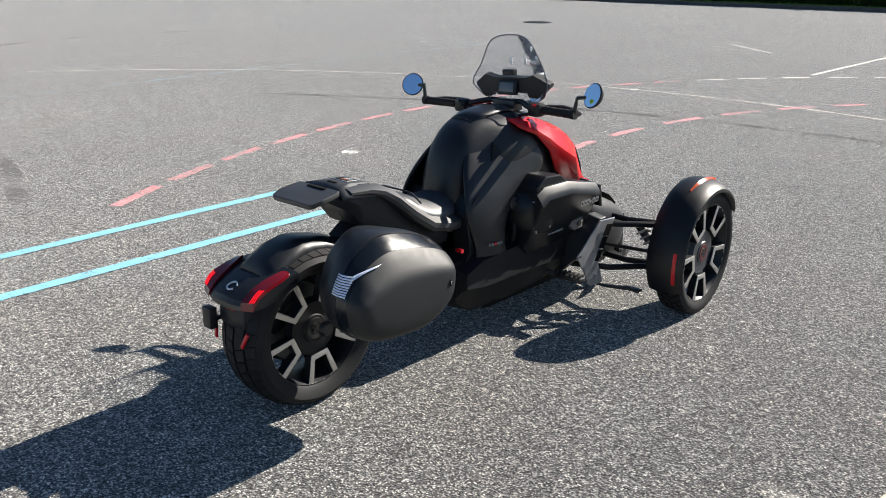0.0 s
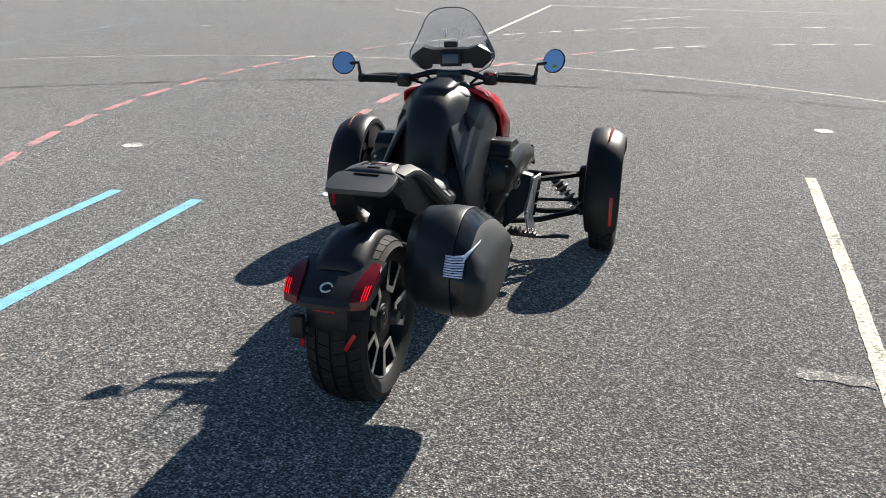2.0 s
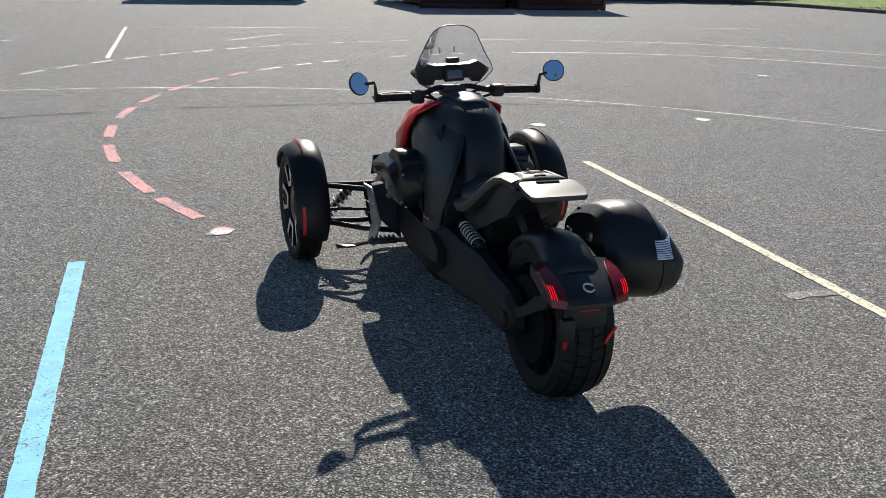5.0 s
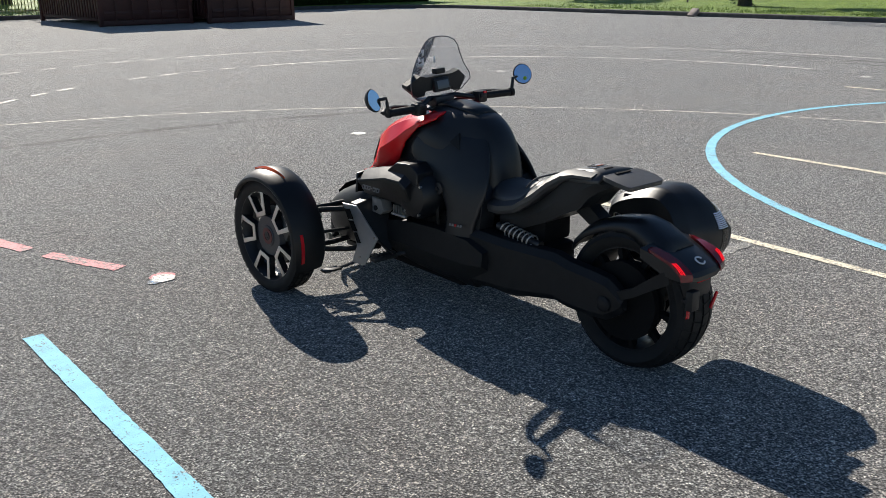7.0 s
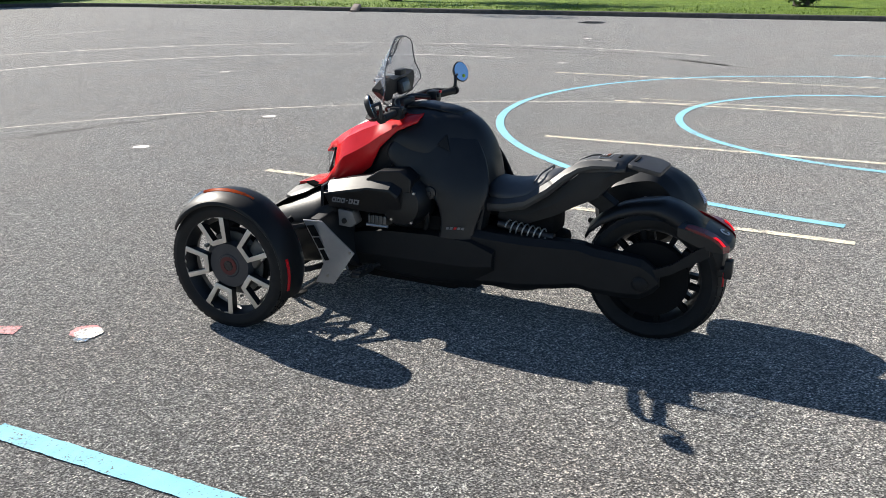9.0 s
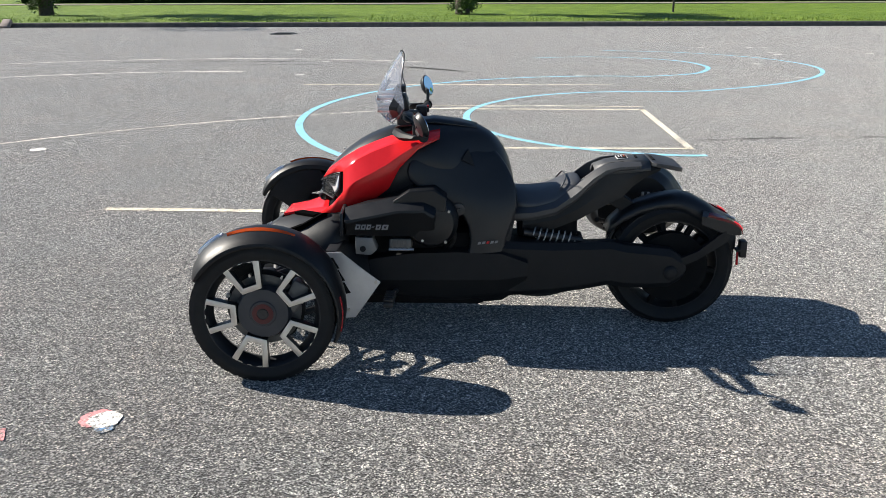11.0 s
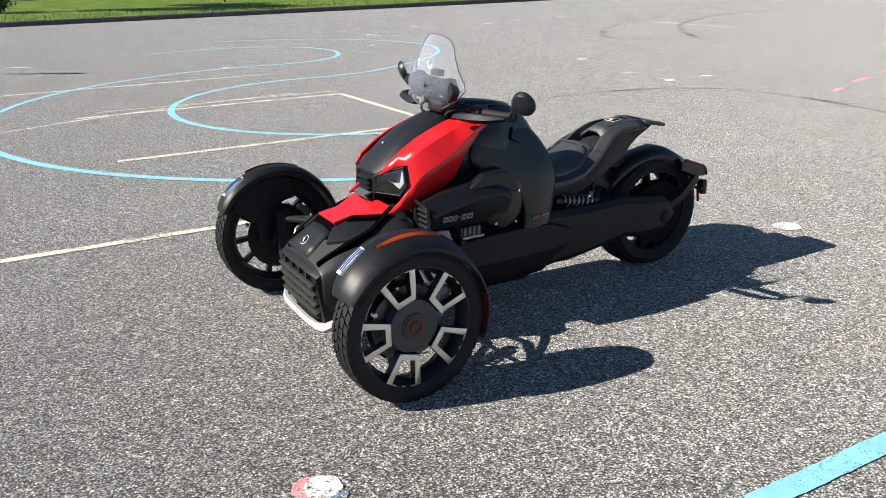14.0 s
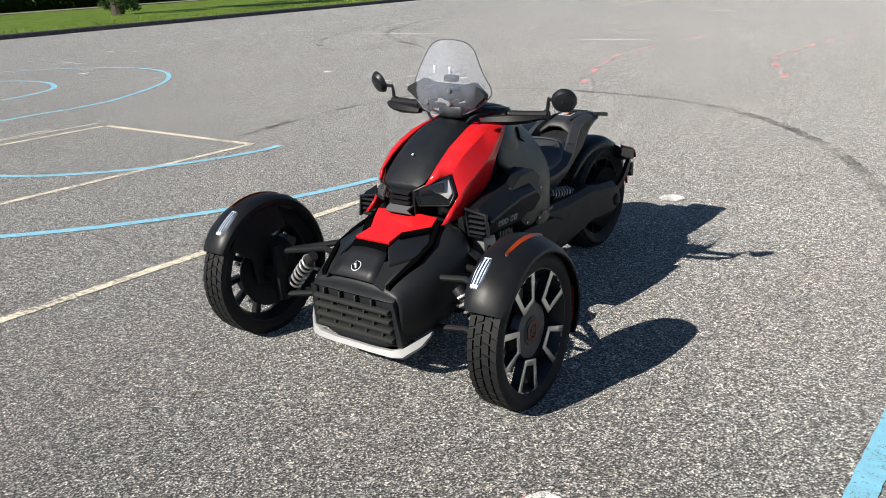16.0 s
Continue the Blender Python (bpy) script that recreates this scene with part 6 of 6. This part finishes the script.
for s in (-1, 1):
    bm = bmesh.new()
    rings = []
    for y, xi, zi, xo, zo, up in ((-0.186, 0.120, 0.550, 0.134, 0.543, 0.003), (-0.200, 0.112, 0.547, 0.140, 0.540, 0.007), (-0.250, 0.098, 0.530, 0.145, 0.530, 0.006), (-0.296, 0.090, 0.507, 0.146, 0.516, 0.006), (-0.322, 0.088, 0.488, 0.145, 0.501, 0.006), (-0.340, 0.088, 0.472, 0.142, 0.480, 0.005), (-0.345, 0.092, 0.461, 0.139, 0.461, 0.003)):
        rings.append([Vector((s * xx, y, zz)) for xx, zz in ((xi, zi - 0.01), (xi, zi + up), (xo, zo + up), (xo + 0.001, zo - 0.006))])
    grid_faces(bm, rings)
    lamp = part("tail_lamp", swept(bm), "red_lens", tail, "angular dark red tail lamp", smooth=25)
    for k in range(3):
        bm = bmesh.new()
        d = 0.003 + 0.008 * k
        tube(bm, smooth_path([(s * (0.145 - d), -0.302, 0.5200 - 0.16 * d), (s * (0.144 - d), -0.322, 0.5078 - 0.22 * d), (s * (0.141 - d), -0.342, 0.4850 - 0.2 * d)]), 0.0017, 6)
        part("light_bar", swept(bm), "lamp_red", tail, "glowing red light bar")
    bm = bmesh.new()
    rings = []
    for y, z0, z1, x in ((-0.02, 0.30, 0.34, 0.150), (-0.12, 0.345, 0.385, 0.150), (-0.20, 0.395, 0.450, 0.142), (-0.26, 0.430, 0.490, 0.125)):
        rings.append([Vector((s * xx, y, z)) for xx, z in ((x - 0.012, z0), (x + 0.010, z0), (x + 0.010, z1), (x - 0.012, z1))])
    grid_faces(bm, rings)
    if s < 0:
        part("fender_stay", bm, "arm_black", trike, smooth=35)
    else:
        bm.free()
bm = bmesh.new()
c, n = Vector((0.0, -0.296, 0.5065)), Vector((0, -0.42, 0.91)).normalized()
revolve(bm, (0, 0, 0), [(-0.002, 0.016), (0.002, 0.016), (0.002, 0.0215), (-0.002, 0.0215)], 28, 20, 330)
m = Matrix.Translation(c) @ n.to_track_quat("X", "Z").to_matrix().to_4x4()
bmesh.ops.transform(bm, matrix=m, verts=bm.verts[:])
part("badge", bm, "label_white", tail, "round silver emblem")
bm = bmesh.new()
box(bm, (0, -0.262, 0.402), (0.150, 0.10, 0.09), 0.02)
bracket = part("plate_bracket", bm, "black", trike, "ribbed black plate bracket under the tail")
bm = bmesh.new()
box(bm, (0, -0.285, 0.335), (0.120, 0.03, 0.08), 0.01)
part("plate", bm, "black", bracket)
for k in range(9):
    bm = bmesh.new()
    box(bm, (-0.048 + 0.012 * k, -0.303, 0.350), (0.004, 0.010, 0.085), 0.001)
    part("rib", bm, "black", bracket)
bm = bmesh.new()
prism(bm, [(-0.111, y, z + 0.030) for y, z in ((-0.350, 0.312), (-0.320, 0.312), (-0.320, 0.338), (-0.304, 0.338), (-0.304, 0.352), (-0.320, 0.352), (-0.320, 0.388), (-0.350, 0.388))], (0.046, 0, 0), 0.003)
part("plate_clip", bm, "black", bracket)
bm = bmesh.new()
box(bm, (0, -0.318, 0.434), (0.075, 0.006, 0.005), 0.001)
part("red_line", bm, "red_reflector", bracket)
for s in (-1, 1):
    bm = bmesh.new()
    box(bm, (s * 0.082, -0.318, 0.335), (0.014, 0.008, 0.070), 0.002, pose(0, 0, 0, 0, s * 32 if s > 0 else 4, 0))
    part("low_reflector", bm, "red_reflector", bracket, "red reflector strip")

# ---- saddle bag on the right: skins over one rounded outline, swelling outward
BAG = [(0.312, 0.600), (0.18, 0.665), (0.03, 0.690), (-0.072, 0.645), (-0.124, 0.587), (-0.160, 0.51), (-0.142, 0.410), (-0.06, 0.350), (0.08, 0.330), (0.20, 0.335), (0.310, 0.395), (0.335, 0.50)]
BAG_X = (0.180, 0.222, 0.300, 0.360, 0.398, 0.424, 0.446, 0.462, 0.470, 0.473)
BAG_TOP = (0.76, 0.95, 1.0, 0.98, 0.81, 0.66, 0.50, 0.37, 0.28, 0.20)
BAG_LOW = (0.80, 0.92, 1.0, 1.02, 1.01, 0.98, 0.92, 0.80, 0.64, 0.50)
BAG_REAR = (0.62, 0.78, 0.95, 1.0, 0.995, 0.98, 0.95, 0.90, 0.82, 0.72)
BAG_Y = (0.80, 0.92, 1.0, 1.0, 0.995, 0.98, 0.95, 0.90, 0.82, 0.72)
loop = [Vector((0, y, z)) for y, z in BAG]
loop = [p for p in smooth_path(loop[-2:] + loop + loop[:2], 5)[10:10 + 60]]


def bag_ring(x, grow=0.0):
    top, low, wide, back = (float(np.interp(x, BAG_X, k)) + grow for k in (BAG_TOP, BAG_LOW, BAG_Y, BAG_REAR))
    return [Vector((x, 0.09 + (p.y - 0.09) * (wide if p.y > 0.09 else back), 0.50 + (p.z - 0.50) * (top if p.z > 0.50 else low))) for p in loop]


def bag_at(x, z, lift=0.003):
    """A place on the rear or upper skin at a given width and height."""
    ring = [p for p in bag_ring(x) if p.y < 0.10 and p.z > 0.40]
    at = sorted(ring, key=lambda p: abs(p.z - z))[:2]
    t = 0.5 if abs(at[0].z - at[1].z) < 1e-6 else (z - at[0].z) / (at[1].z - at[0].z)
    p = at[0] + (at[1] - at[0]) * max(-0.2, min(1.2, t))
    away = Vector((0.3, at[0].y - 0.09, at[0].z - 0.50)).normalized()
    return Vector((x, p.y, z)) + away * lift


bm = bmesh.new()
grid_faces(bm, [bag_ring(x) for x in (0.180, 0.186, 0.194, 0.204, 0.213, 0.222, 0.235, 0.25, 0.27, 0.285, 0.30, 0.33, 0.359, 0.362)])
bag = part("saddle_bag", bm, "bag_body", trike, "black hard saddle bag with a reflective chevron", smooth=40)
bm = bmesh.new()
grid_faces(bm, [bag_ring(x, -0.02) for x in (0.360, 0.372)])
part("lid_joint", bm, "void_black", bag)
bm = bmesh.new()
grid_faces(bm, [bag_ring(x, 0.004) for x in (0.366, 0.368, 0.385, 0.405, 0.412)])
part("lid_band", bm, "bag_gloss", bag, "gloss black band round the lid", smooth=40)
bm = bmesh.new()
grid_faces(bm, [bag_ring(x) for x in (0.408, 0.415, 0.424, 0.435, 0.446, 0.455, 0.462, 0.466, 0.470, 0.473)])
part("lid", bm, "bag_shell", bag, "satin dark grey outer lid", smooth=60)
bm = bmesh.new()
p0 = Vector((0.462, 0.286, 0.482))
box(bm, p0, (0.003, 0.046, 0.022), 0.001, pose(0, 0, 0, 0, 0, 40))
plate = part("maker_plate", bm, "void_black", bag)
for k in range(4):
    bm = bmesh.new()
    box(bm, p0 + Vector((0.0020 + 0.0077 * (1.5 - k) * 0.83, 0, 0)) + Vector((0.0008, -0.0092 * (1.5 - k) * 0.83, 0)), (0.002, 0.006, 0.010), 0.0, pose(0, 0, 0, 0, 0, 40))
    part("plate_mark", bm, "label_white", bag)
for yy, zz in ((0.236, 0.527), (0.064, 0.558)):
    bm = bmesh.new()
    box(bm, (0.180, yy, zz), (0.016, 0.040, 0.034), 0.004)
    latch = part("latch", bm, "steel", bag, "bare metal latch")
    bm = bmesh.new()
    box(bm, (0.171, yy, zz + 0.007), (0.006, 0.014, 0.030), 0.002)
    part("catch", bm, "iron", bag)
bm = bmesh.new()
prism(bm, [(0.190, 0.225, 0.580), (0.190, 0.110, 0.590), (0.206, 0.110, 0.640), (0.206, 0.225, 0.630)], (-0.006, 0, 0.003), 0.002)
part("lock_plate", bm, "satin", bag, smooth=18)
bm = bmesh.new()
disc(bm, (0.189, 0.165, 0.615), 0.009, 0.008, (-1, 0, 0.4), 16)
part("lock", bm, "steel", bag, "round metal lock")
for a, b in (((0.09, 0.12, 0.52), (0.19, 0.12, 0.50)), ((0.09, 0.30, 0.46), (0.20, 0.24, 0.42))):
    bm = bmesh.new()
    tube(bm, [a, b], 0.012, 8)
    part("bag_bracket", bm, "iron", bag)
# reflective chevron of fine stripes
for k in range(9):
    z = 0.530 + 0.0070 * k
    x0, x1 = 0.335, 0.399
    bm = bmesh.new()
    rings = [[bag_at(x0 + (x1 - x0) * j / 5, z - 0.0024, 0.006), bag_at(x0 + (x1 - x0) * j / 5, z + 0.0024, 0.006)] for j in range(6)]
    grid_faces(bm, rings, closed=False)
    part("stripe", bm, "reflective", bag, solid=0.001)
bm = bmesh.new()
rings = []
for j in range(9):
    f = j / 8
    x, z, wdt = 0.392 + 0.034 * f, 0.590 + 0.024 * f, 0.022 * (1 - 0.72 * f)
    rings.append([bag_at(x, z - wdt, 0.006), bag_at(x, z, 0.006)])
grid_faces(bm, rings, closed=False)
part("stripe", bm, "reflective", bag, solid=0.001)
